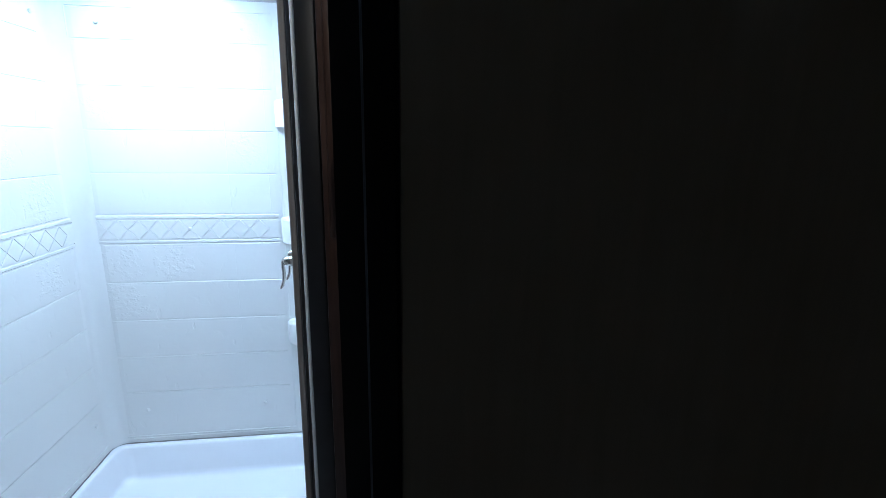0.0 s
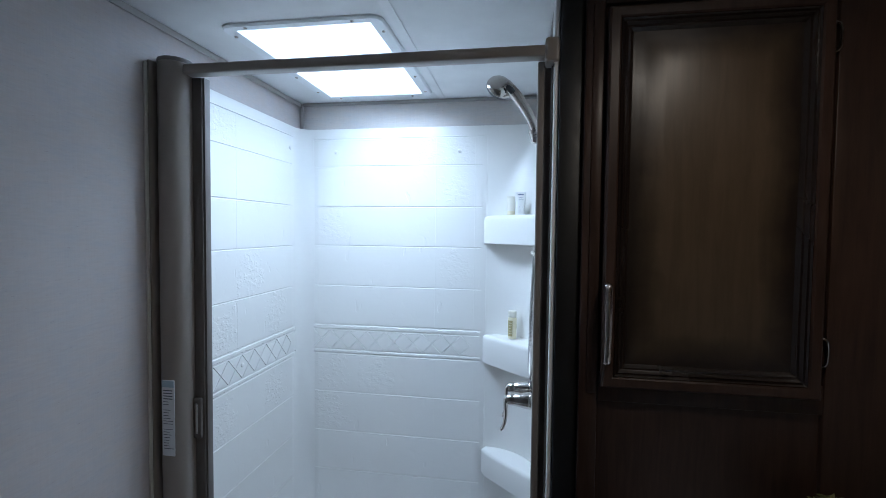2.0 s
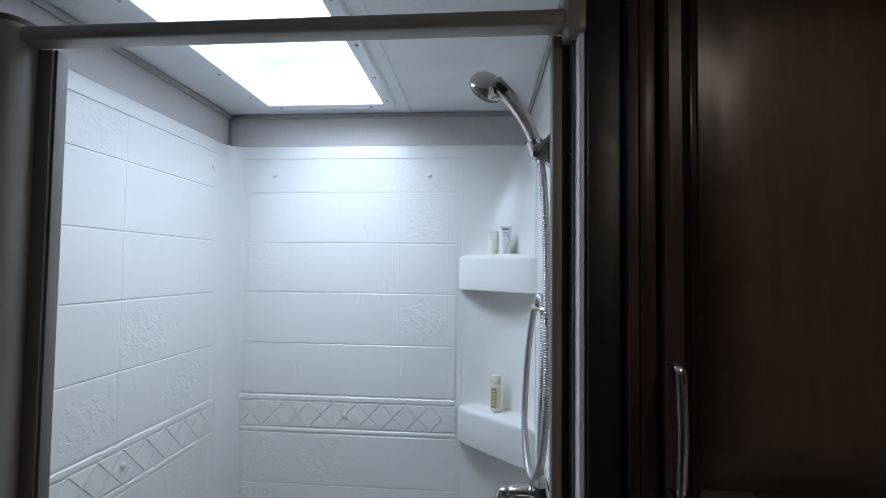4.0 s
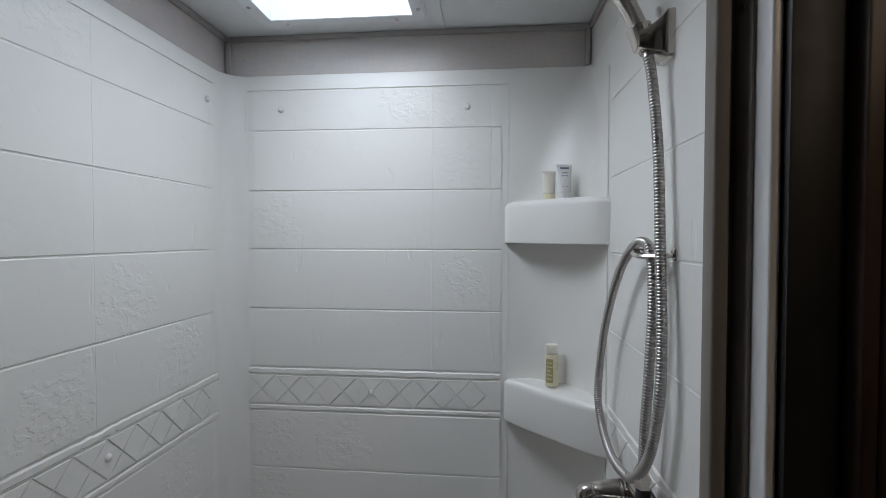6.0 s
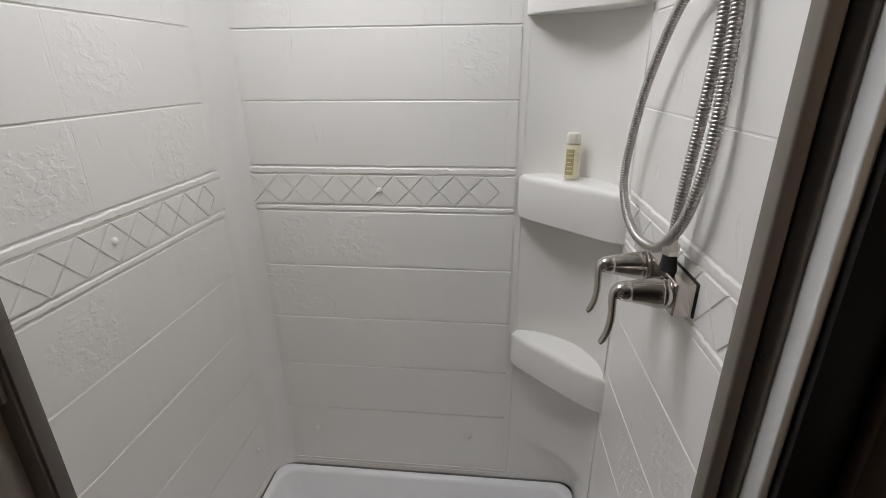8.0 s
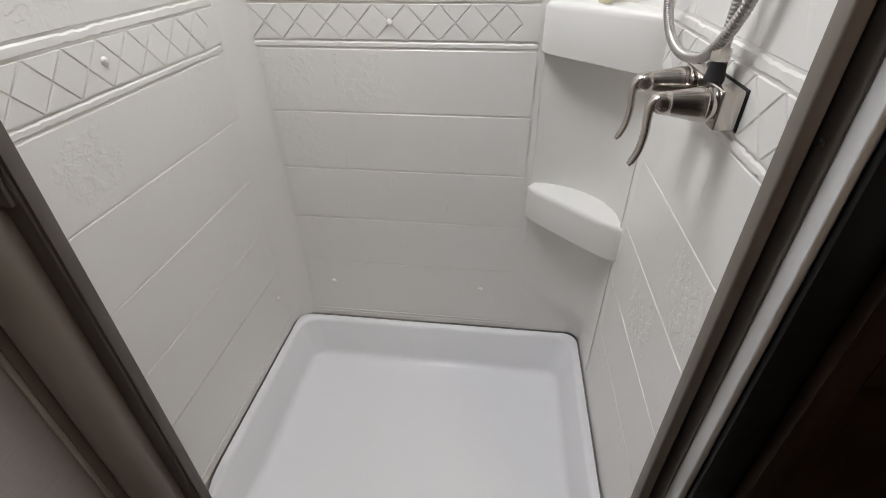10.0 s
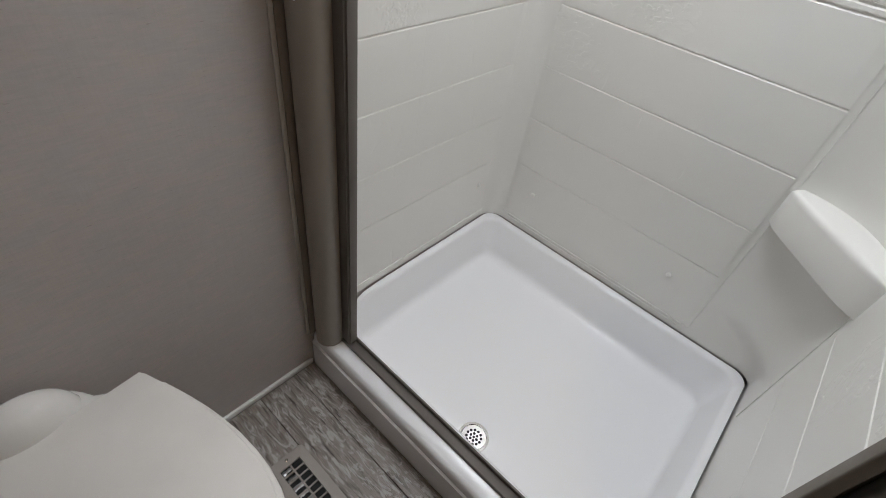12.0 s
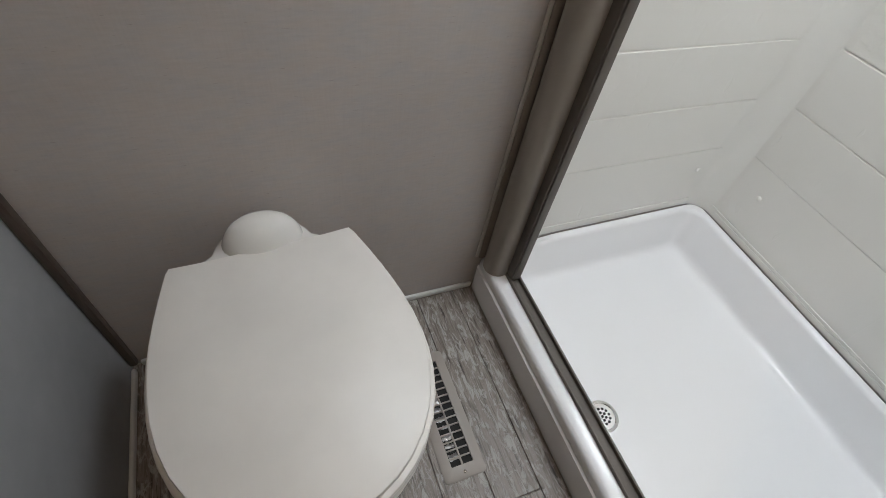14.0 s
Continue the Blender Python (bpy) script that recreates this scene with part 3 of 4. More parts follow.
def band(face, a, b, count, seed):
    o, u, v, w = FACES[face]
    m = frame_of(Vector(o) + Vector(u) * a, u, v, w)
    run = b - a
    for z0, z1, s in ((1.124, 1.140, 1), (1.029, 1.042, 2)):
        part("band_edge", ridge(run, z0, z1, 0.0034, seed + s), TILE, surround).matrix_basis = m
    p, lo, hi = run / count, 1.0455, 1.1205
    mid = (lo + hi) / 2
    shapes = {
        "up": as_mesh("band_tile", band_piece([(0, lo), (p, lo), (p / 2, mid)], 0.0017, 0.0030), TILE, False),
        "down": as_mesh("band_tile", band_piece([(0, hi), (p / 2, mid), (p, hi)], 0.0017, 0.0030), TILE, False),
        "diamond": as_mesh("band_tile", band_piece([(0, lo), (p / 2, mid), (0, hi), (-p / 2, mid)], 0.0017, 0.0030), TILE, False),
        "first": as_mesh("band_tile", band_piece([(0, lo), (p / 2, mid), (0, hi)], 0.0017, 0.0030), TILE, False),
        "end": as_mesh("band_tile", band_piece([(0, lo), (0, hi), (-p / 2, mid)][::-1], 0.0017, 0.0030), TILE, False),
    }
    for k in range(count):
        for s in ("up", "down"):
            part("band_tile", shapes[s], None, surround).matrix_basis = m @ Matrix.Translation((k * p, 0, 0))
        part("band_tile", shapes["first" if k == 0 else "diamond"], None, surround).matrix_basis = m @ Matrix.Translation((k * p, 0, 0))
    part("band_tile", shapes["end"], None, surround).matrix_basis = m @ Matrix.Translation((run, 0, 0))


band("back", 0.054, 0.719, 9, 5)
band("left", 0.1924, 0.826, 9, 15)
band("right", -0.690, -0.200, 7, 25)

cap_me = as_mesh("screw_cap", lathe([(0.0075, 0), (0.0075, 0.002), (0.006, 0.0044), (0.003, 0.0056), (0.0, 0.0058)], steps=16), SURROUND)
for face, s, z in (("back", 0.150, 1.815), ("back", 0.634, 1.813), ("back", 0.386, 1.084), ("back", 0.147, 0.323), ("back", 0.616, 0.329),
                   ("left", 0.788, 1.820), ("left", 0.474, 1.087), ("left", 0.773, 0.329), ("right", -0.42, 1.815)):
    o, u, v, w = FACES[face]
    part("screw_cap", cap_me, None, surround).matrix_basis = frame_of(Vector(o) + Vector(u) * s + Vector(v) * z + Vector(w) * 0.0025, u, v, w)


# corner shelves
def corner_shelf(top, thick):
    """Thick moulded ledge across the round corner: flat front, rounded ends and lip, sharp lower edge."""
    r, c = 0.187, (RIGHT - 0.187, BACK - 0.187)
    arc = [(c[0] + (r + 0.004) * math.cos(radians(a)), c[1] + (r + 0.004) * math.sin(radians(a))) for a in range(96, -5, -5)]
    a, b = Vector(arc[-1]), Vector(arc[0])
    nrm = Vector(((b - a).y, -(b - a).x)).normalized()
    if nrm.dot(Vector((-1, -1))) < 0:
        nrm = -nrm
    front = []
    for k in range(1, 30):
        s = 0.5 - 0.5 * math.cos(math.pi * k / 30)
        front.append((a + (b - a) * s, 0.020 * (1 - abs(2 * s - 1) ** 7)))

    def ring(z, pull):
        sag = 0.016 * max(0.0, (z - top + 0.016) / 0.016)
        return [(p[0], p[1], z) for p in arc] + [tuple((p + nrm * (bow - pull * bow / 0.020)).to_3d() + Vector((0, 0, z - sag * (1 - bow / 0.020) ** 1.5))) for p, bow in front]

    rows = [ring(top - thick, 0.006), ring(top - thick + 0.0012, 0.0042), ring(top - thick + 0.0035, 0.0036), ring(top - 0.016, 0.0005), ring(top - 0.009, 0.0015), ring(top - 0.004, 0.0045), ring(top - 0.001, 0.009), ring(top, 0.0145)]
    return loft(rows)


for top in (1.572, 1.133, 0.702):
    part("shelf", corner_shelf(top, 0.102 if top > 1.5 else 0.106 if top > 1 else 0.098), SURROUND, surround, "thick rounded corner shelf")

# ---- shower pan ----
pan = thing("shower_pan", (0.465, 0.5, 0), "white shower pan with a raised rim and threshold", "shower pan")


def pan_mesh():
    def rim(y):
        return 0.136 if y < 0.24 else 0.172 if y > 0.30 else 0.136 + (y - 0.24) / 0.06 * 0.036

    def dense(pts):
        out = []
        for i, a in enumerate(pts):
            b = pts[(i + 1) % len(pts)]
            out.append(a)
            d = math.dist(a[:2], b[:2])
            if d > 0.3:
                for s in range(1, 14):
                    t = s / 14
                    out.append(tuple(a[q] + (b[q] - a[q]) * t for q in range(3)))
        return out

    X0, X1, Y0, Y1 = 0.004, 0.932, 0.112, BACK - 0.002

    def made(e, y0, r, front, f):
        pts = dense([(x, y, 0) for x, y in rounded_rect(X0 + e, y0, X1 - e, Y1 - e, r, 8, front)])
        return [(x, y, f(y)) for x, y, _ in pts]

    rows = [made(0.0, Y0, 0.040, 0.012, lambda y: 0.0),
            made(0.0, Y0, 0.040, 0.012, lambda y: 0.097),
            made(0.0, Y0 + 0.0055, 0.040, 0.012, lambda y: 0.1005),
            made(0.0, Y0 + 0.0065, 0.040, 0.012, lambda y: rim(y) - 0.014),
            made(0.001, Y0 + 0.0100, 0.040, 0.012, lambda y: rim(y) - 0.005),
            made(0.004, Y0 + 0.0170, 0.040, 0.014, lambda y: rim(y)),
            made(0.018, 0.1960, 0.046, 0.020, lambda y: rim(y)),
            made(0.023, 0.2015, 0.048, 0.030, lambda y: rim(y) - 0.003),
            made(0.027, 0.2050, 0.050, 0.035, lambda y: rim(y) - 0.010),
            made(0.049, 0.2150, 0.046, 0.040, lambda y: 0.064),
            made(0.053, 0.2180, 0.044, 0.040, lambda y: 0.0525),
            made(0.060, 0.2240, 0.042, 0.040, lambda y: 0.0440),
            made(0.070, 0.2320, 0.040, 0.040, lambda y: 0.0398),
            made(0.084, 0.2400, 0.036, 0.035, lambda y: 0.0384),
            made(0.200, 0.3000, 0.030, 0.030, lambda y: 0.0380)]
    return loft(rows)


part("basin", pan_mesh(), PAN, pan)
drain = part("drain", lathe([(0.040, 0.0375), (0.040, 0.0405), (0.034, 0.0412), (0.032, 0.0395), (0.0, 0.0392)], Matrix.Translation((0.482, 0.262, 0)), 32), CHROME, pan, "round chrome drain strainer")
# black discs laid on the strainer as the shade in its holes
for q in range(19):
    if q == 0:
        x, y = 0, 0
    elif q < 7:
        x, y = 0.0095 * math.cos(q * math.pi / 3), 0.0095 * math.sin(q * math.pi / 3)
    else:
        x, y = 0.0192 * math.cos(q * math.pi / 6), 0.0192 * math.sin(q * math.pi / 6)
    part("hole", lathe([(0.0036, 0.0392), (0.0036, 0.0398), (0.0, 0.0398)], Matrix.Translation((0.482 + x, 0.262 + y, 0)), 10), HOLE_SHADE, drain)

# ---- retractable shower door ----
sd = thing("shower_door", (0.05, 0.15, 0.136), "bronze aluminium retractable shower door, rolled open", "shower door")


def housing():
    """Round-fronted case of the rolled screen."""
    plan = [(0.004, 0.182), (0.004, 0.112), (0.010, 0.110), (0.012, 0.122)]
    for k in range(13):
        t = radians(185 + 190 * k / 12)
        plan.append((0.048 + 0.036 * math.cos(t), 0.146 + 0.036 * math.sin(t)))
    plan += [(0.084, 0.182)]
    return loft([[(x, y, 0.137) for x, y in plan], [(x, y, 1.905) for x, y in plan]])


part("housing", housing(), BRONZE, sd)
part("edge_strip", box((0.001, 0.103, 0.137), (0.0062, 0.1115, 1.90), 0.0015), painted("pale_edge_strip", (0.66, 0.63, 0.59), 0.4, 0.02), sd, "pale edge strip against the wall")
part("cap", prism([(0.048 + 0.0375 * math.cos(radians(a)), 0.148 + 0.039 * math.sin(radians(a))) for a in range(0, 360, 15)], 1.902, 1.913, 0.003), BRONZE_DARK, sd)
stile = part("pull_stile", merge(box((0.080, 0.160, 0.150), (0.108, 0.182, 1.8755), 0.002), box((0.108, 0.164, 0.150), (0.113, 0.184, 1.8755), 0.001)), BRONZE_DARK, sd, "dark pull stile of the screen")
latch = part("latch", box((0.0795, 0.1515, 1.002), (0.1035, 0.161, 1.103), 0.004), BRONZE_DARK, stile)
part("latch_slot", box((0.0875, 0.1490, 1.014), (0.0960, 0.156, 1.091), 0.002), NICKEL, stile)
part("head_rail", merge(box((0.080, 0.130, 1.876), (0.932, 0.166, 1.899), 0.005, 3)), BRONZE, sd)
part("rail_end", box((0.908, 0.124, 1.862), (0.938, 0.172, 1.912), 0.006, 3), BRONZE, sd)
part("jamb", merge(box((0.8950, 0.1620, 0.137), (0.9100, 0.1850, 1.8755), 0.003, 3), box((0.9095, 0.184, 0.137), (0.9262, 0.192, 1.8755), 0.001), box((0.9228, 0.1535, 0.137), (0.9262, 0.1845, 1.8755), 0.001)), JAMB, sd, "dark bronze strike jamb")
part("bottom_track", merge(box((0.082, 0.158, 0.1355), (0.900, 0.190, 0.140), 0.001), box((0.082, 0.158, 0.139), (0.900, 0.163, 0.148), 0.001), box((0.082, 0.184, 0.139), (0.900, 0.189, 0.152), 0.001)), BRONZE_DARK, sd)
for z in (1.106, 0.40, 1.70):
    part("screw", lathe([(0.005, 0), (0.0048, 0.0015), (0.003, 0.003), (0, 0.0032)], frame_of((0.9228, 0.1700, z), (0, -1, 0), (0, 0, 1), (-1, 0, 0)), 12), CHROME, sd)
lab = part("care_label", box((0.034, 0.1085, 0.976), (0.067, 0.1100, 1.158), 0.0004), PAPER_LABEL, sd, "white printed sticker with small grey lines")
rng = random.Random(4)
part("print", box((0.035, 0.1079, 1.141), (0.066, 0.1086, 1.156)), mat("label_blue", (0.42, 0.52, 0.60), 0.5), lab)
for k in range(22):
    z = 1.132 - k * 0.0066
    if k in (6, 13):
        continue
    w_ = 0.024 if k < 4 else rng.uniform(0.012, 0.027)
    part("print", box((0.038, 0.1079, z), (0.038 + w_, 0.1086, z + (0.0022 if k < 4 else 0.0012))), INK, lab)
# pale flange of the surround next to the jamb
structure("trim", box((0.9265, 0.1300, 0.10), (0.9365, 0.1995, TOP), 0.0025, 3), WHITE, "narrow white edge strip beside the shower jamb", "trim")

# ---- shower fittings ----
valve = thing("shower_valve", (0.93, 0.405, 1.06), "brushed nickel shower valve with two lever handles", "faucet")
part("back_plate", box((0.9302, 0.339, 1.051), (RIGHT + 0.001, 0.481, 1.102), 0.001), RUBBER, valve)
part("body", box((0.903, 0.340, 1.0525), (0.930, 0.480, 1.1005), 0.0025, 3), NICKEL, valve)
AXIS = Matrix(((0, 0, -1, 0), (0, 1, 0, 0), (1, 0, 0, 0), (0, 0, 0, 1)))


def valve_handle(y):
    m = Matrix.Translation((0.903, y, 1.078)) @ AXIS
    h = part("handle", lathe([(0.0, 0.0), (0.0205, 0.0), (0.0220, 0.003), (0.0222, 0.008), (0.0212, 0.0095), (0.0212, 0.0108), (0.0218, 0.0118), (0.0205, 0.020), (0.0175, 0.034), (0.0152, 0.048), (0.0145, 0.0495), (0.0145, 0.0507), (0.0148, 0.052), (0.0132, 0.062), (0.0105, 0.0675), (0.006, 0.070), (0.0, 0.0705)], m, 28), NICKEL, valve)
    pts = curve_points([(0.850, y, 1.084), (0.840, y, 1.0845), (0.8325, y, 1.077), (0.8318, y, 1.060), (0.8330, y, 1.040), (0.8310, y, 1.018), (0.8262, y, 1.003), (0.8215, y, 0.995)], 6)
    k = len(pts)
    part("lever", sweep(pts, lambda i: 0.0062 - 0.0022 * i / k if i < k - 3 else 0.0032, 14, 1.7, (1, 0, 0)), NICKEL, h)


valve_handle(0.362)
valve_handle(0.456)
part("outlet_collar", lathe([(0.011, 1.0985), (0.0125, 1.0995), (0.0105, 1.112), (0.0095, 1.122)], Matrix.Translation((0.909, 0.392, 0)), 20), RUBBER, valve)
part("outlet_nut", lathe([(0.0095, 1.121), (0.0118, 1.123), (0.0118, 1.136), (0.0095, 1.139), (0.0078, 1.146)], Matrix.Translation((0.909, 0.392, 0)), 6), NICKEL, valve, "hexagonal hose nut")

hs = thing("hand_shower", (0.90, 0.38, 1.75), "nickel hand shower with a corrugated steel hose", "shower head")
handle_pts = curve_points([(0.905, 0.382, 1.742), (0.901, 0.388, 1.765), (0.893, 0.394, 1.790), (0.877, 0.400, 1.826), (0.858, 0.404, 1.858), (0.839, 0.406, 1.883), (0.818, 0.403, 1.904)], 6)
hk = len(handle_pts)
part("handle", sweep(handle_pts, lambda i: 0.0105 + 0.005 * (i / hk), 16, 1.0, (0, 1, 0)), NICKEL, hs)
face = Vector((-0.45, 0.74, -0.50)).normalized()
side = face.cross(Vector((0, 1, 0))).normalized()
hm = frame_of((0.803, 0.416, 1.901), side, face.cross(side).normalized(), face)
head = part("head", lathe([(0.0, -0.020), (0.014, -0.0195), (0.026, -0.016), (0.034, -0.008), (0.0375, 0.0), (0.0375, 0.003), (0.0, 0.003)], hm, 32), NICKEL, hs)
part("spray_face", lathe([(0.0365, 0.003), (0.0365, 0.009), (0.034, 0.012), (0.020, 0.013), (0.018, 0.011), (0.0, 0.011)], hm, 32), painted("grey_nozzle_plastic", (0.16, 0.16, 0.165), 0.4), head, "dark grey spray face")
for q in range(14):
    a = q * math.pi / 7
    part("nozzle", lathe([(0.0018, 0.012), (0.0012, 0.0145), (0, 0.0145)], hm @ Matrix.Translation((0.027 * math.cos(a), 0.027 * math.sin(a), 0)), 8), RUBBER, head)
part("thumb_switch", sweep(curve_points([(0.821, 0.392, 1.893), (0.829, 0.3905, 1.889), (0.838, 0.392, 1.879)], 5), 0.0075, 10, 0.8), RUBBER, hs)
hose_pts = curve_points([(0.905, 0.382, 1.742), (0.910, 0.376, 1.70), (0.914, 0.362, 1.60), (0.914, 0.350, 1.47), (0.913, 0.338, 1.36), (0.910, 0.335, 1.27), (0.906, 0.358, 1.185),
                         (0.901, 0.405, 1.130), (0.899, 0.455, 1.112), (0.898, 0.520, 1.109), (0.899, 0.585, 1.128), (0.900, 0.628, 1.170), (0.901, 0.622, 1.235), (0.903, 0.585, 1.330), (0.905, 0.510, 1.425),
                         (0.907, 0.445, 1.468), (0.909, 0.405, 1.478), (0.911, 0.378, 1.462), (0.911, 0.366, 1.40), (0.909, 0.372, 1.30), (0.908, 0.384, 1.21), (0.909, 0.392, 1.146)], 14)
hose_pts = even(hose_pts, 0.00115)
HOSE_R = (0.0064, 0.0074, 0.0076, 0.0074)
part("hose", sweep(hose_pts, lambda i: HOSE_R[i % 4] if 4 < i < len(hose_pts) - 5 else 0.0072, 10, 1.0, (1, 0, 0)), STEEL_HOSE, hs, "corrugated steel shower hose hanging in a loop")

mount = thing("shower_mount", (0.93, 0.38, 1.76), "nickel wall bracket holding the hand shower", "bracket")


def bracket():
    rows = []
    for x, a, b0, b1 in ((RIGHT + 0.001, 0.022, 1.728, 1.795), (0.925, 0.022, 1.730, 1.793), (0.915, 0.017, 1.738, 1.782), (0.902, 0.014, 1.742, 1.772), (0.890, 0.013, 1.746, 1.768)):
        rows.append([(x, 0.382 + s * a, z) for s, z in ((-1, b0 + 0.003), (-0.85, b0), (0.85, b0), (1, b0 + 0.003), (1, b1 - 0.003), (0.85, b1), (-0.85, b1), (-1, b1 - 0.003))])
    return loft(rows)


part("arm", bracket(), NICKEL, mount)
part("cradle", lathe([(0.0145, -0.016), (0.0165, -0.015), (0.0165, 0.015), (0.0150, 0.016)], Matrix.Translation((0.899, 0.388, 1.766)) @ pose(0, 0, 0, 0, -18, 0), 20), NICKEL, mount)

clip = thing("hose_clip", (0.93, 0.365, 1.46), "small nickel hook holding up the hose", "hook")
part("rosette", lathe([(0.009, 0), (0.009, 0.003), (0.006, 0.005), (0, 0.005)], frame_of((RIGHT, 0.352, 1.462), (0, -1, 0), (0, 0, 1), (-1, 0, 0)), 16), NICKEL, clip)
part("hook", sweep(curve_points([(0.934, 0.353, 1.460), (0.915, 0.358, 1.459), (0.899, 0.380, 1.458), (0.897, 0.402, 1.461), (0.906, 0.412, 1.464), (0.916, 0.402, 1.463)], 6), 0.004, 8, 1.6), NICKEL, clip)

# toiletries
bottle = thing("shampoo_bottle", (0.838, 0.822, 1.133), "small cream shampoo bottle with an olive label, on the shelf", "bottle")
bx, by, bz = 0.838, 0.822, 1.133
part("body", prism([(bx + 0.0155 * math.cos(radians(a)), by + 0.012 * math.sin(radians(a))) for a in range(0, 360, 15)], bz, bz + 0.076, 0.003), CREAM, bottle)
part("cap", prism([(bx + 0.0148 * math.cos(radians(a)), by + 0.0115 * math.sin(radians(a))) for a in range(0, 360, 15)], bz + 0.0765, bz + 0.100, 0.003), CREAM_CAP, bottle, "cream round cap")
lb = part("label", loft([[(bx + 0.0158 * math.cos(radians(a)), by + 0.0123 * math.sin(radians(a)), z) for a in range(205, 282, 7)] for z in (bz + 0.010, bz + 0.066)], False, False), LABEL_OLIVE, bottle, "dark olive label with pale bars")
for k in range(5):
    z = bz + 0.018 + k * 0.0095
    part("print", loft([[(bx + 0.0161 * math.cos(radians(a)), by + 0.0126 * math.sin(radians(a)), q) for a in range(222, 274 - (k % 3) * 9, 6)] for q in (z, z + 0.0022)], False, False), CREAM, lb)


def tube_bottle(x, y, z, label, w, h, body_mat, cap_mat, turn):
    """Soft tube standing on its cap, flat crimp on top."""
    t = thing("lotion_tube", (x, y, z), label, "tube", "tubes on the top shelf")
    m = Matrix.Translation((x, y, z)) @ pose(0, 0, 0, 0, 0, turn)

    def oval(a, b, hh):
        return [m @ Vector((a * math.cos(radians(q)), b * math.sin(radians(q)), hh)) for q in range(0, 360, 15)]

    part("cap", loft([oval(w * 0.42, w * 0.42, 0), oval(w * 0.45, w * 0.45, 0.001), oval(w * 0.45, w * 0.45, 0.014), oval(w * 0.42, w * 0.42, 0.015)]), cap_mat, t)
    body = part("body", loft([oval(w * 0.43, w * 0.43, 0.0155), oval(w * 0.47, w * 0.42, 0.020), oval(w * 0.5, w * 0.30, h * 0.6), oval(w * 0.53, w * 0.10, h * 0.92), oval(w * 0.54, 0.0012, h * 0.94), oval(w * 0.54, 0.0012, h)]), body_mat, t)
    return t, body, m


tube_bottle(0.828, 0.822, 1.572, "small cream lotion tube standing on its cap", 0.031, 0.068, CREAM_CAP, CREAM, 10)
_, body, m = tube_bottle(0.860, 0.808, 1.572, "small white lotion tube with blue print, on the shelf", 0.035, 0.081, WHITE, WHITE, 8)
blue_ink = mat("blue_ink", (0.16, 0.18, 0.27), 0.5)
for k, (z, w_) in enumerate(((0.070, 0.020), (0.060, 0.014), (0.053, 0.016), (0.043, 0.009), (0.037, 0.009), (0.028, 0.012))):
    hh = 0.004 if k == 0 else 0.0018
    yy = -(0.0035 + (0.081 - z) * 0.165)
    part("print", loft([[m @ Vector((s * w_ / 2, yy - 0.0008, q)) for s in (-1, -0.5, 0, 0.5, 1)] for q in (z, z + hh)], False, False), blue_ink, body)

# ---- tall linen cabinet ----
cab = thing("linen_cabinet", (1.27, 0.3, 0), "dark stained tall wooden linen cabinet with one door", "cabinet")
CF = 0.105  # plane of its face frame
part("body", box((0.985, CF + 0.021, 0.0), (XW - 0.003, BACK, TOP - 0.004), 0.001), WOOD, cab)
part("filler", box((0.9370, 0.1215, 0.0), (0.9845, 0.20, TOP - 0.004), 0.002), BLACK, cab, "black filler strip beside the shower")
for a, b in (((0.985, CF, 0.0), (1.021, CF + 0.02, TOP - 0.004)), ((1.426, CF, 0.0), (XW - 0.003, CF + 0.02, TOP - 0.004))):
    part("stile", box(a, b, 0.003), WOOD, cab)
for z0, z1 in ((1.960, TOP - 0.005), (1.180, 1.235), (0.880, 0.962), (0.0, 0.10)):
    part("rail", box((1.0215, CF + 0.0006, z0), (1.4255, CF + 0.02, z1), 0.003), WOOD, cab)
part("inset_panel", box((1.015, CF + 0.012, 0.955), (1.43, CF + 0.0205, 1.19)), WOOD, cab, "flat recessed panel above the worktop")
part("inset_panel", box((1.015, CF + 0.012, 0.095), (1.43, CF + 0.0205, 0.89)), WOOD, cab)
part("bead", box((0.9985, CF - 0.004, 1.195), (1.0195, CF + 0.002, 1.962), 0.0035), WOOD, cab)


def picture(x0, z0, x1, z1, steps):
    """Mitred frame profile: (inset, y) pairs from outside in."""
    rows = []
    for e, y in steps:
        rows.append([(x0 + e, y, z0 + e), (x1 - e, y, z0 + e), (x1 - e, y, z1 - e), (x0 + e, y, z1 - e)])
    return loft(rows, True, False)


D0, D1, E0, E1 = 1.025, 1.410, 1.214, 1.946
FD = CF - 0.022
cdoor = part("door", picture(D0, E0, D1, E1, ((0.0, CF - 0.001), (0.0, FD + 0.004), (0.004, FD), (0.019, FD), (0.022, FD + 0.003))), WOOD, cab, "framed raised-panel cabinet door")
part("moulding", picture(D0, E0, D1, E1, ((0.021, FD + 0.004), (0.024, FD + 0.001), (0.028, FD + 0.006), (0.031, FD + 0.003), (0.036, FD + 0.010), (0.040, FD + 0.008), (0.046, FD + 0.015))), WOOD_DARK, cdoor, "dark glazed stepped moulding")


def raised_panel():
    bm = picture(D0, E0, D1, E1, ((0.044, FD + 0.015), (0.058, FD + 0.0145), (0.076, FD + 0.0115), (0.096, FD + 0.0085), (0.110, FD + 0.0078)))
    bm.verts.ensure_lookup_table()
    bm.faces.new(bm.verts[-4:])
    return bm


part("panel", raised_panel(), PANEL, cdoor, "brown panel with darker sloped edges")


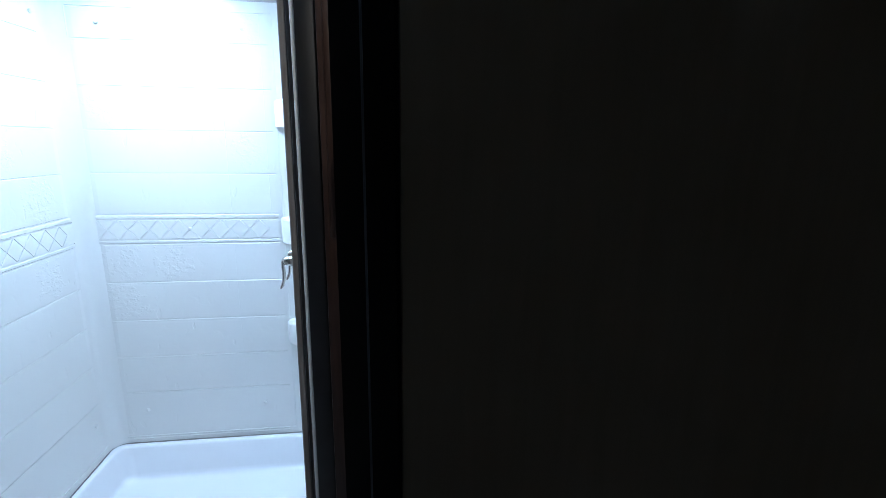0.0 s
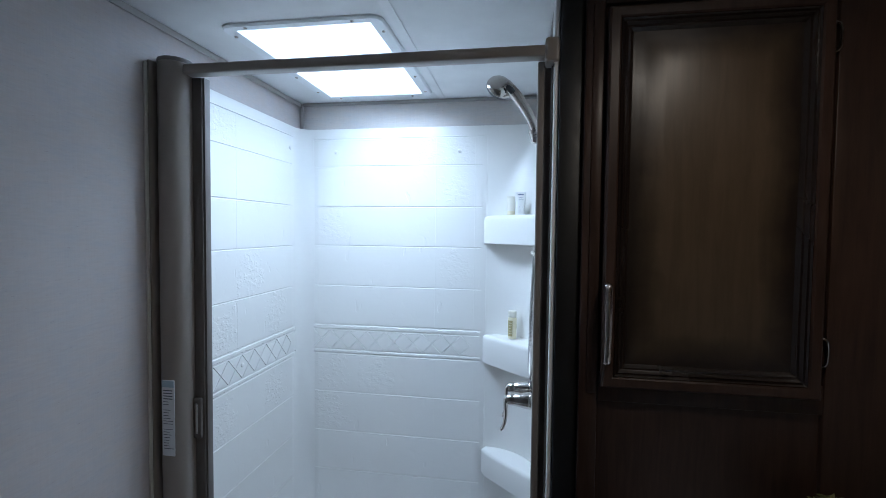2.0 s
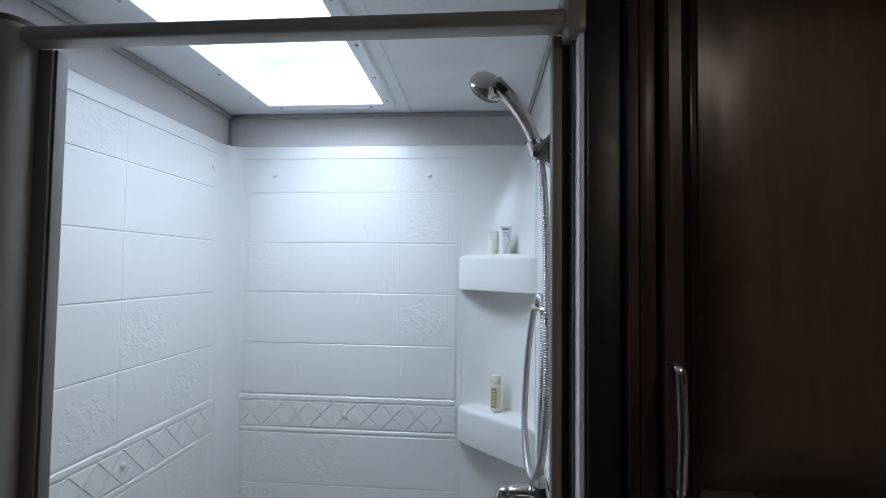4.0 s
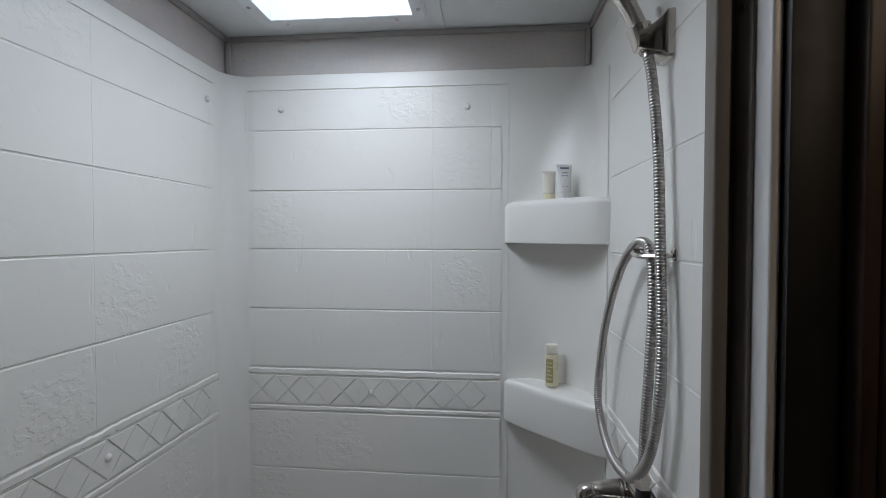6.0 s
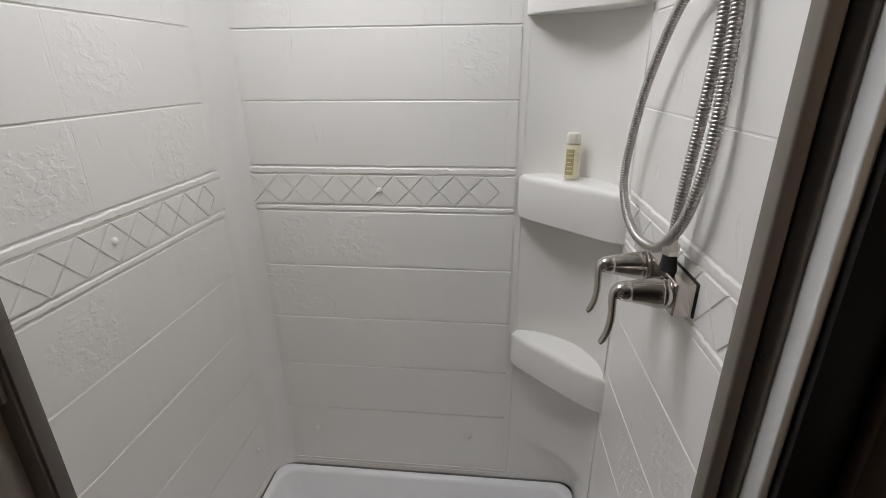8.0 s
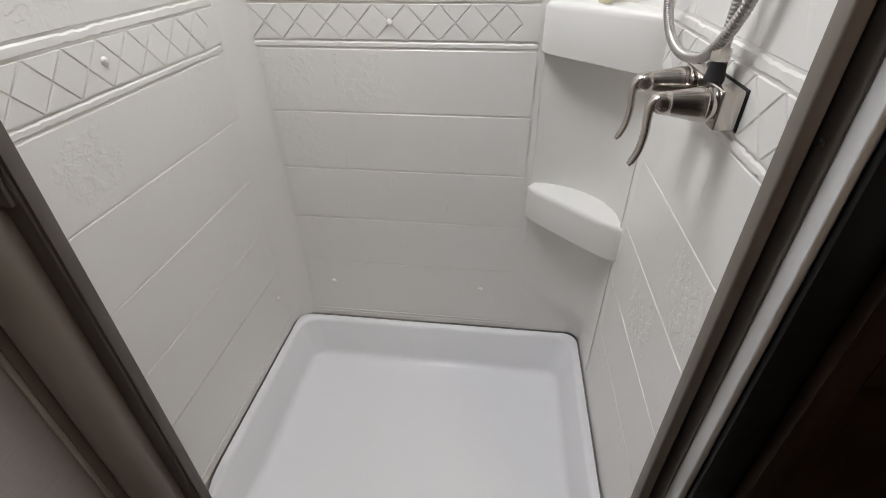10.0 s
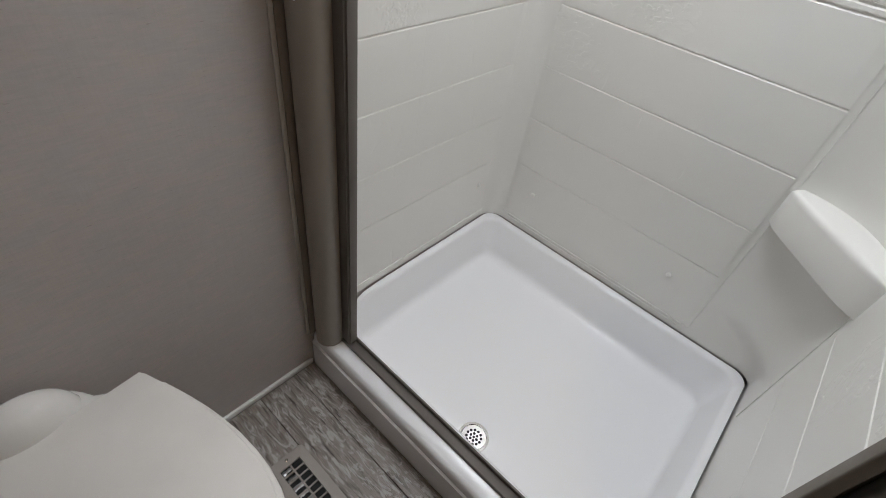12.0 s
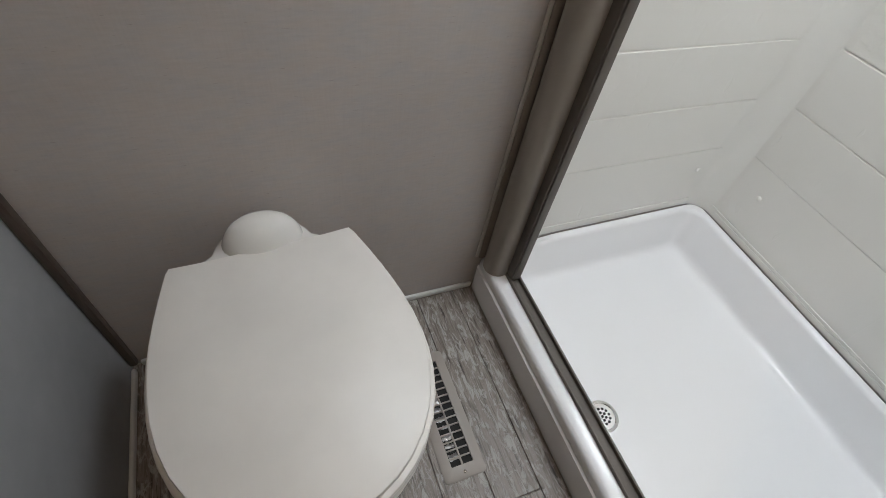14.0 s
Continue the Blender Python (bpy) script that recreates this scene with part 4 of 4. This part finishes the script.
def bow_pull(p0, p1, out, r=0.0045):
    """Curved bar handle between two feet; out is the way it bows."""
    p0, p1, out = Vector(p0), Vector(p1), Vector(out)
    pts = [p0 - out * 0.0, p0 + out * 0.75 + (p1 - p0) * 0.02] + [p0 + (p1 - p0) * s + out * (0.75 + 0.25 * math.sin(math.pi * s)) for s in (0.2, 0.4, 0.6, 0.8)] + [p1 + out * 0.75 - (p1 - p0) * 0.02, p1]
    return sweep(curve_points(pts, 5), r, 10, 1.5, out)


part("handle", bow_pull((1.031, FD, 1.418), (1.031, FD, 1.266), (0.0, -0.028, 0)), NICKEL, cdoor, "bowed nickel pull")
for z in (1.300, 1.872):
    part("hinge", sweep(curve_points([(1.4135, CF - 0.001, z + 0.028), (1.4225, CF - 0.007, z + 0.022), (1.4245, CF - 0.008, z), (1.4225, CF - 0.007, z - 0.022), (1.4135, CF - 0.001, z - 0.028)], 5), 0.0028, 8, 1.3), NICKEL, cdoor)

# ---- vanity ----
van = thing("vanity_cabinet", (1.37, -0.3, 0), "dark wooden vanity cabinet under the marble worktop", "cabinet")
VX = 1.182
part("body", box((VX + 0.018, -0.742, 0.0), (XW - 0.003, CF - 0.003, 0.864), 0.001), WOOD, van)
for a, b, z0, z1 in ((-0.30, 0.094, 0.66, 0.85), (-0.74, -0.31, 0.66, 0.85), (-0.30, 0.094, 0.08, 0.645), (-0.74, -0.31, 0.08, 0.645)):
    f = part("drawer_front" if z0 > 0.5 else "door", box((VX, a, z0), (VX + 0.0175, b, z1), 0.004), WOOD, van)
    if z0 > 0.5:
        c = (a + b) / 2
        part("handle", bow_pull((VX, c + 0.065, 0.755), (VX, c - 0.065, 0.755), (-0.028, 0, 0)), NICKEL, f, "bowed nickel pull")
    else:
        part("handle", bow_pull((VX, b - 0.04, 0.60), (VX, b - 0.04, 0.46), (-0.028, 0, 0)), NICKEL, f, "bowed nickel pull")
tagged(part("worktop", box((1.160, -0.745, 0.864), (XW - 0.002, CF - 0.0025, 0.886), 0.004, 3), MARBLE), "white marble-look laminate worktop with grey veins", "worktop")

med = thing("medicine_cabinet", (XW, -0.4, 1.33), "dark wooden wall cabinet above the vanity", "cabinet")
part("body", box((1.515, -0.72, 1.33), (XW - 0.001, -0.150, 1.985), 0.003), WOOD, med)
mdoor = part("door", box((1.497, -0.715, 1.335), (1.5145, -0.155, 1.98), 0.004), WOOD, med)
part("handle", bow_pull((1.497, -0.182, 1.60), (1.497, -0.182, 1.45), (-0.030, 0, 0), 0.005), NICKEL, mdoor, "bowed nickel pull")

# potted fern
pot = thing("potted_plant", (1.425, 0.02, 0.886), "small silver metal pot with an artificial fern", "plant")
PX, PY, PZ = 1.425, 0.02, 0.8865
part("pot", lathe([(0.036, 0), (0.038, 0.001), (0.047, 0.086), (0.049, 0.088), (0.047, 0.0885), (0.044, 0.080), (0.0, 0.080)], Matrix.Translation((PX, PY, PZ)), 32), metal("pot_steel", (0.50, 0.48, 0.45), 0.3, 0.1), pot, "silver metal pot")
part("soil", lathe([(0.043, 0.076), (0.040, 0.082), (0.0, 0.084)], Matrix.Translation((PX, PY, PZ)), 20), painted("dark_soil", (0.03, 0.022, 0.015), 0.9), pot)
rng = random.Random(11)


def frond(k):
    a = k * 2.399 + rng.uniform(-0.3, 0.3)
    reach, rise, drop = rng.uniform(0.06, 0.150), rng.uniform(0.015, 0.080), rng.uniform(0.0, 0.12)
    if math.sin(a) > 0.2:
        reach *= 0.42
    if math.cos(a) > 0.3:
        reach = min(reach, 0.10)
    d = Vector((math.cos(a), math.sin(a), 0))
    o = Vector((PX, PY, PZ + 0.084)) + d * 0.02
    end_z = max(-0.066, rise - drop)
    pts = curve_points([o, o + d * reach * 0.30 + Vector((0, 0, rise * 0.8)), o + d * reach * 0.7 + Vector((0, 0, rise)), o + d * reach + Vector((0, 0, end_z))], 9)
    bm = bmesh.new()
    n = len(pts)
    for i in range(3, n):
        tan = (pts[i] - pts[i - 1]).normalized()
        sidev = tan.cross(Vector((0, 0, 1)))
        sidev = sidev.normalized() if sidev.length > 0.05 else d.orthogonal().normalized()
        size = 0.0150 * (0.65 + 0.6 * math.sin(math.pi * min(1, i / n))) * rng.uniform(0.75, 1.2)
        for s in (-1, 1) if i < n - 1 else (0,):
            way = (tan * 0.75 + sidev * s + Vector((0, 0, rng.uniform(-0.35, 0.30)))).normalized()
            across = way.cross(Vector((rng.uniform(-0.4, 0.4), rng.uniform(-0.4, 0.4), 1))).normalized() * size * 0.19
            b = pts[i]
            lift = Vector((0, 0, -size * 0.10))
            v = [bm.verts.new(q) for q in (b, b + way * size * 0.45 + across + lift, b + way * size + lift * 2.2, b + way * size * 0.45 - across + lift, b + way * size * 0.45)]
            bm.faces.new((v[0], v[4], v[1]))
            bm.faces.new((v[4], v[2], v[1]))
            bm.faces.new((v[0], v[3], v[4]))
            bm.faces.new((v[3], v[2], v[4]))
    for v in bm.verts:
        v.co.z = max(v.co.z, 0.8885)
        v.co.y = min(v.co.y, CF - 0.006)
        v.co.x = min(v.co.x, XW - 0.01)
    fr = part("frond", bm, LEAF, pot, smooth=False)
    st = sweep(pts, 0.0011, 5)
    for v in st.verts:
        v.co.z = max(v.co.z, 0.8875)
        v.co.y = min(v.co.y, CF - 0.006)
    part("stem", st, STEM, fr)


for k in range(36):
    frond(k)

# soap dispenser
soap = thing("soap_dispenser", (1.515, -0.09, 0.886), "gold metal soap dispenser with a pump", "soap dispenser")
sm = Matrix.Translation((1.515, -0.09, 0.8865))
part("bottle", prism([(x, y) for x, y in rounded_rect(1.515 - 0.032, -0.09 - 0.032, 1.515 + 0.032, -0.09 + 0.032, 0.008)], 0.8865, 0.955, 0.004), GOLD, soap)
part("shoulder", lathe([(0.026, 0.068), (0.024, 0.074), (0.014, 0.079), (0.014, 0.088), (0.0, 0.088)], sm, 24), GOLD, soap)
part("collar", lathe([(0.0175, 0.086), (0.018, 0.088), (0.018, 0.100), (0.012, 0.103), (0.006, 0.104), (0.006, 0.122)], sm, 24), GOLD, soap)
part("pump_head", merge(lathe([(0.010, 0.120), (0.013, 0.122), (0.013, 0.132), (0.009, 0.136), (0.0, 0.136)], sm, 20), sweep(curve_points([(1.515, -0.09, 1.014), (1.495, -0.087, 1.016), (1.478, -0.085, 1.011), (1.472, -0.084, 1.004)], 5), 0.005, 10)), GOLD, soap)

# ---- door leaf beside the entry ----
leaf = thing("bathroom_door", (LEAF_EDGE + 0.25, -0.78, 0), "dark brown sliding bathroom door with a black edge, pushed open", "door")
LEAF_WOOD = stained_wood("dark_door_skin", (0.17, 0.145, 0.095), (0.20, 0.172, 0.115), 0.6)
part("panel", box((LEAF_EDGE + 0.031, -0.803, 0.008), (XW - 0.002, -0.776, TOP - 0.02)), LEAF_WOOD, leaf)
TRIM_PLAN = ((0.0305, -0.8038), (0.0285, -0.8050), (0.0150, -0.7975), (0.0150, -0.7770), (-0.0022, -0.7645), (0.0, -0.7590), (0.0305, -0.7590))
part("edge", loft([[(LEAF_EDGE + x, y, z) for x, y in TRIM_PLAN] for z in (0.006, TOP - 0.018)]), EDGE_BLACK, leaf, "black edge moulding")
# grey strip added as the daylight gleam on the black moulding
GLEAM_PLAN = ((0.0148, -0.7778), (0.0138, -0.7778), (0.0138, -0.7968), (0.0148, -0.7968))
part("edge_gleam", loft([[(LEAF_EDGE + x, y, z) for x, y in GLEAM_PLAN] for z in (0.008, TOP - 0.02)]), painted("gleam_grey", (0.12, 0.13, 0.145), 0.45), leaf, "thin grey strip standing for light on the door edge")
structure("wall_header", box((0.44, -0.85, TOP - 0.016), (XW, -0.775, TOP - 0.001), 0.002), BLACK, "black door track under the ceiling", "trim")

# ---- toilet ----
wc = thing("toilet", (0.28, -0.42, 0), "bone-coloured low toilet with a closed lid", "toilet")
WM = Matrix.Translation((0.094, -0.416, 0)) @ pose(0, 0, 0, 0, 0, 3.6)


def lid_outline(grow=0.0, back=0.0):
    pts = []
    L, peak = 0.470 + grow, 0.225

    def half(u):
        if u < peak:
            return 0.160 + 0.043 * math.sin(math.pi / 2 * max(u, 0) / peak) + grow
        return (0.203 + grow) * max(0.0, 1 - ((u - peak) / (L - peak)) ** 2.25) ** 0.5

    us = [0.008, 0.03, 0.06, 0.10, 0.14, 0.18, 0.225, 0.26, 0.30, 0.34, 0.375, 0.405, 0.43, 0.448, 0.460, 0.467]
    us = [back + u * (L - back) / 0.47 for u in us]
    right = [(u, -half(u)) for u in us]
    left = [(u, half(u)) for u in reversed(us)]
    rear = [(back + 0.004 * math.cos(s) - 0.0045, 0.158 * q) for q, s in ((0.99, 1.2), (0.7, 0.3), (0.35, 0), (0.0, 0), (-0.35, 0), (-0.7, 0.3), (-0.99, 1.2))]
    return right + [(L, 0.0)] + left + rear


def placed(bm):
    bmesh.ops.transform(bm, matrix=WM, verts=bm.verts)
    return bm


part("lid", placed(prism(lid_outline(), 0.4285, 0.446, 0.0045)), LID, wc)
part("seat", placed(prism(lid_outline(0.009, 0.02), 0.405, 0.4265, 0.006)), LID, wc)


def bowl():
    rows = []
    for z, s, lift in ((0.402, 1.02, 0.0), (0.385, 1.045, 0.0), (0.365, 1.00, 0.0), (0.30, 0.80, 0.02), (0.22, 0.62, 0.05), (0.14, 0.52, 0.06), (0.06, 0.55, 0.05), (0.0, 0.60, 0.04)):
        rows.append([(0.23 + (u - 0.23) * s - lift * 0.3, v * s, z) for u, v in lid_outline(0.0, 0.015)])
    return loft(rows[::-1])


part("bowl", placed(bowl()), PORCELAIN, wc)


def rear_deck():
    rows = []
    for z, s, e in ((0.30, 0.85, 0.0), (0.36, 0.95, 0.0), (0.402, 1.0, 0.0), (0.413, 0.99, 0.001), (0.420, 0.965, 0.004), (0.424, 0.92, 0.009), (0.4265, 0.80, 0.016)):
        side = [(0.075, 0.150), (0.035, 0.142), (0.010, 0.140), (-0.002, 0.137), (-0.009, 0.126), (-0.016, 0.108), (-0.026, 0.092), (-0.044, 0.083), (-0.060, 0.072), (-0.068, 0.055)]
        rows.append([(u + (e if u < 0 else 0), q * v * s, z + (0.009 if u < 0 else 0)) for q, row in ((1, side), (-1, side[::-1])) for u, v in row])
    return loft(rows)


part("rear_deck", placed(rear_deck()), PORCELAIN, wc)


def hump():
    rows = []
    for k in range(9):
        t = radians(90 * k / 8)
        z, s = 0.405 + 0.084 * math.sin(t), max(0.02, math.cos(t) ** 0.60)
        rows.append([(-0.030 + 0.046 * s * math.cos(radians(a)), 0.002 + 0.075 * s * math.sin(radians(a)), z) for a in range(0, 360, 12)])
    return loft(rows)


part("valve_cover", placed(hump()), PORCELAIN, wc, "rounded glossy cover behind the lid")

# ---- floor register ----
vent = thing("floor_register", (0.338, -0.1, 0), "taupe metal floor vent grille", "vent")
V0, V1, W0, W1 = 0.181, 0.496, -0.152, -0.050
G0, G1, H0, H1 = 0.208, 0.466, -0.128, -0.074
# black sheet on the floor, painted as the dark inside the duct
part("duct_shade", box((G0 - 0.004, H0 - 0.004, 0.0002), (G1 + 0.004, H1 + 0.004, 0.0006)), HOLE_SHADE, vent)


def register_plate():
    o, i = rounded_rect(V0, W0, V1, W1, 0.010), rounded_rect(G0, H0, G1, H1, 0.002)
    return loft([[(x, y, 0.0) for x, y in o], [(x, y, 0.002) for x, y in o], [(x, y, 0.005) for x, y in rounded_rect(V0 + 0.006, W0 + 0.006, V1 - 0.006, W1 - 0.006, 0.008)], [(x, y, 0.006) for x, y in i], [(x, y, 0.0) for x, y in i]], True, False)


part("plate", register_plate(), REGISTER, vent)
for k in range(1, 14):
    x = G0 + (G1 - G0) * k / 14
    part("slat", box((x - 0.0019, H0, 0.0007), (x + 0.0019, H1, 0.0052), 0.0008), REGISTER, vent)
for y in ((H0 + H1) / 2,):
    part("slat", box((G0, y - 0.0022, 0.0007), (G1, y + 0.0022, 0.0055), 0.0008), REGISTER, vent)
rng = random.Random(8)


def damper(x, w, lift):
    """Crumpled strip of foil ducting under the grille."""
    rows = []
    for i in range(9):
        y = H0 + 0.002 + (H1 - H0 - 0.004) * 0.55 * i / 8
        rows.append([(x + rng.uniform(-0.002, 0.002), y, 0.0010), (x + w * 0.5, y, 0.0010 + lift * rng.uniform(0.2, 1.0)), (x + w + rng.uniform(-0.002, 0.002), y, 0.0010)])
    return loft(rows, False, False)


for k in range(11):
    part("damper", damper(G0 + 0.004 + k * 0.0225, rng.uniform(0.007, 0.016), 0.0030), DUCT, vent, smooth=False)
for x in (V0 + 0.013, V1 - 0.014):
    part("screw", lathe([(0.004, 0), (0.004, 0.0006), (0.0025, 0.0016), (0, 0.0017)], Matrix.Translation((x, -0.101, 0.0052)), 12), NICKEL, vent)

# ---- ceiling fixtures ----
cv = thing("ceiling_vent", (0.34, -0.02, TOP), "round white ceiling vent with dark slots", "vent")
part("rim", lathe([(0.085, 0.0), (0.085, -0.006), (0.078, -0.011), (0.066, -0.012), (0.064, -0.006), (0.0, -0.006)], Matrix.Translation((0.355, -0.010, TOP)), 36), WHITE, cv)
# near-black bars give the slots their inner shade
for k in range(7):
    y = -0.010 - 0.048 + k * 0.016
    h = math.sqrt(max(0.0, 0.058 ** 2 - (y + 0.010) ** 2))
    part("slot", box((0.355 - h, y - 0.0035, TOP - 0.0075), (0.355 + h, y + 0.0035, TOP - 0.0055)), HOLE_SHADE, cv)

cl = thing("ceiling_light", (1.217, -0.38, TOP), "small round warm ceiling light", "lamp")
part("rim", lathe([(0.066, 0.0), (0.066, -0.008), (0.058, -0.016), (0.050, -0.016), (0.050, -0.006), (0.0, -0.006)], Matrix.Translation((1.217, -0.38, TOP)), 32), NICKEL, cl)
part("diffuser", lathe([(0.049, -0.008), (0.045, -0.014), (0.0, -0.016)], Matrix.Translation((1.217, -0.38, TOP)), 32, False), LAMP_GLOW, cl)

# ---- floor planks ----
rng = random.Random(3)
plank_cache = {}
rows_y = [0.111, 0.052, -0.058, -0.168, -0.278, -0.388, -0.498, -0.608, -0.718, -0.828, -0.938, -1.048, -1.158, -1.268]
for r, (b, a) in enumerate(zip(rows_y, rows_y[1:])):
    x = -rng.uniform(0.05, 0.6)
    while x < XW:
        l = 0.92
        x0, x1 = max(x, 0.001), min(x + l, XW)
        if x1 - x0 > 0.01:
            key = (round(x1 - x0, 3), round(b - a, 3))
            if key not in plank_cache:
                w_, d_ = key
                bm = bmesh.new()
                lo = [bm.verts.new(p) for p in ((0, 0, -0.004), (w_, 0, -0.004), (w_, d_, -0.004), (0, d_, -0.004))]
                e = 0.0022
                hi = [bm.verts.new(p) for p in ((e, e, 0), (w_ - e, e, 0), (w_ - e, d_ - e, 0), (e, d_ - e, 0))]
                bm.faces.new(hi)
                for i in range(4):
                    j = (i + 1) % 4
                    bm.faces.new((lo[i], lo[j], hi[j], hi[i]))
                plank_cache[key] = as_mesh("plank", bm, FLOOR_WOOD, False)
            part("plank", plank_cache[key], None, floor).matrix_basis = Matrix.Translation((x0, a, 0))
        x += l
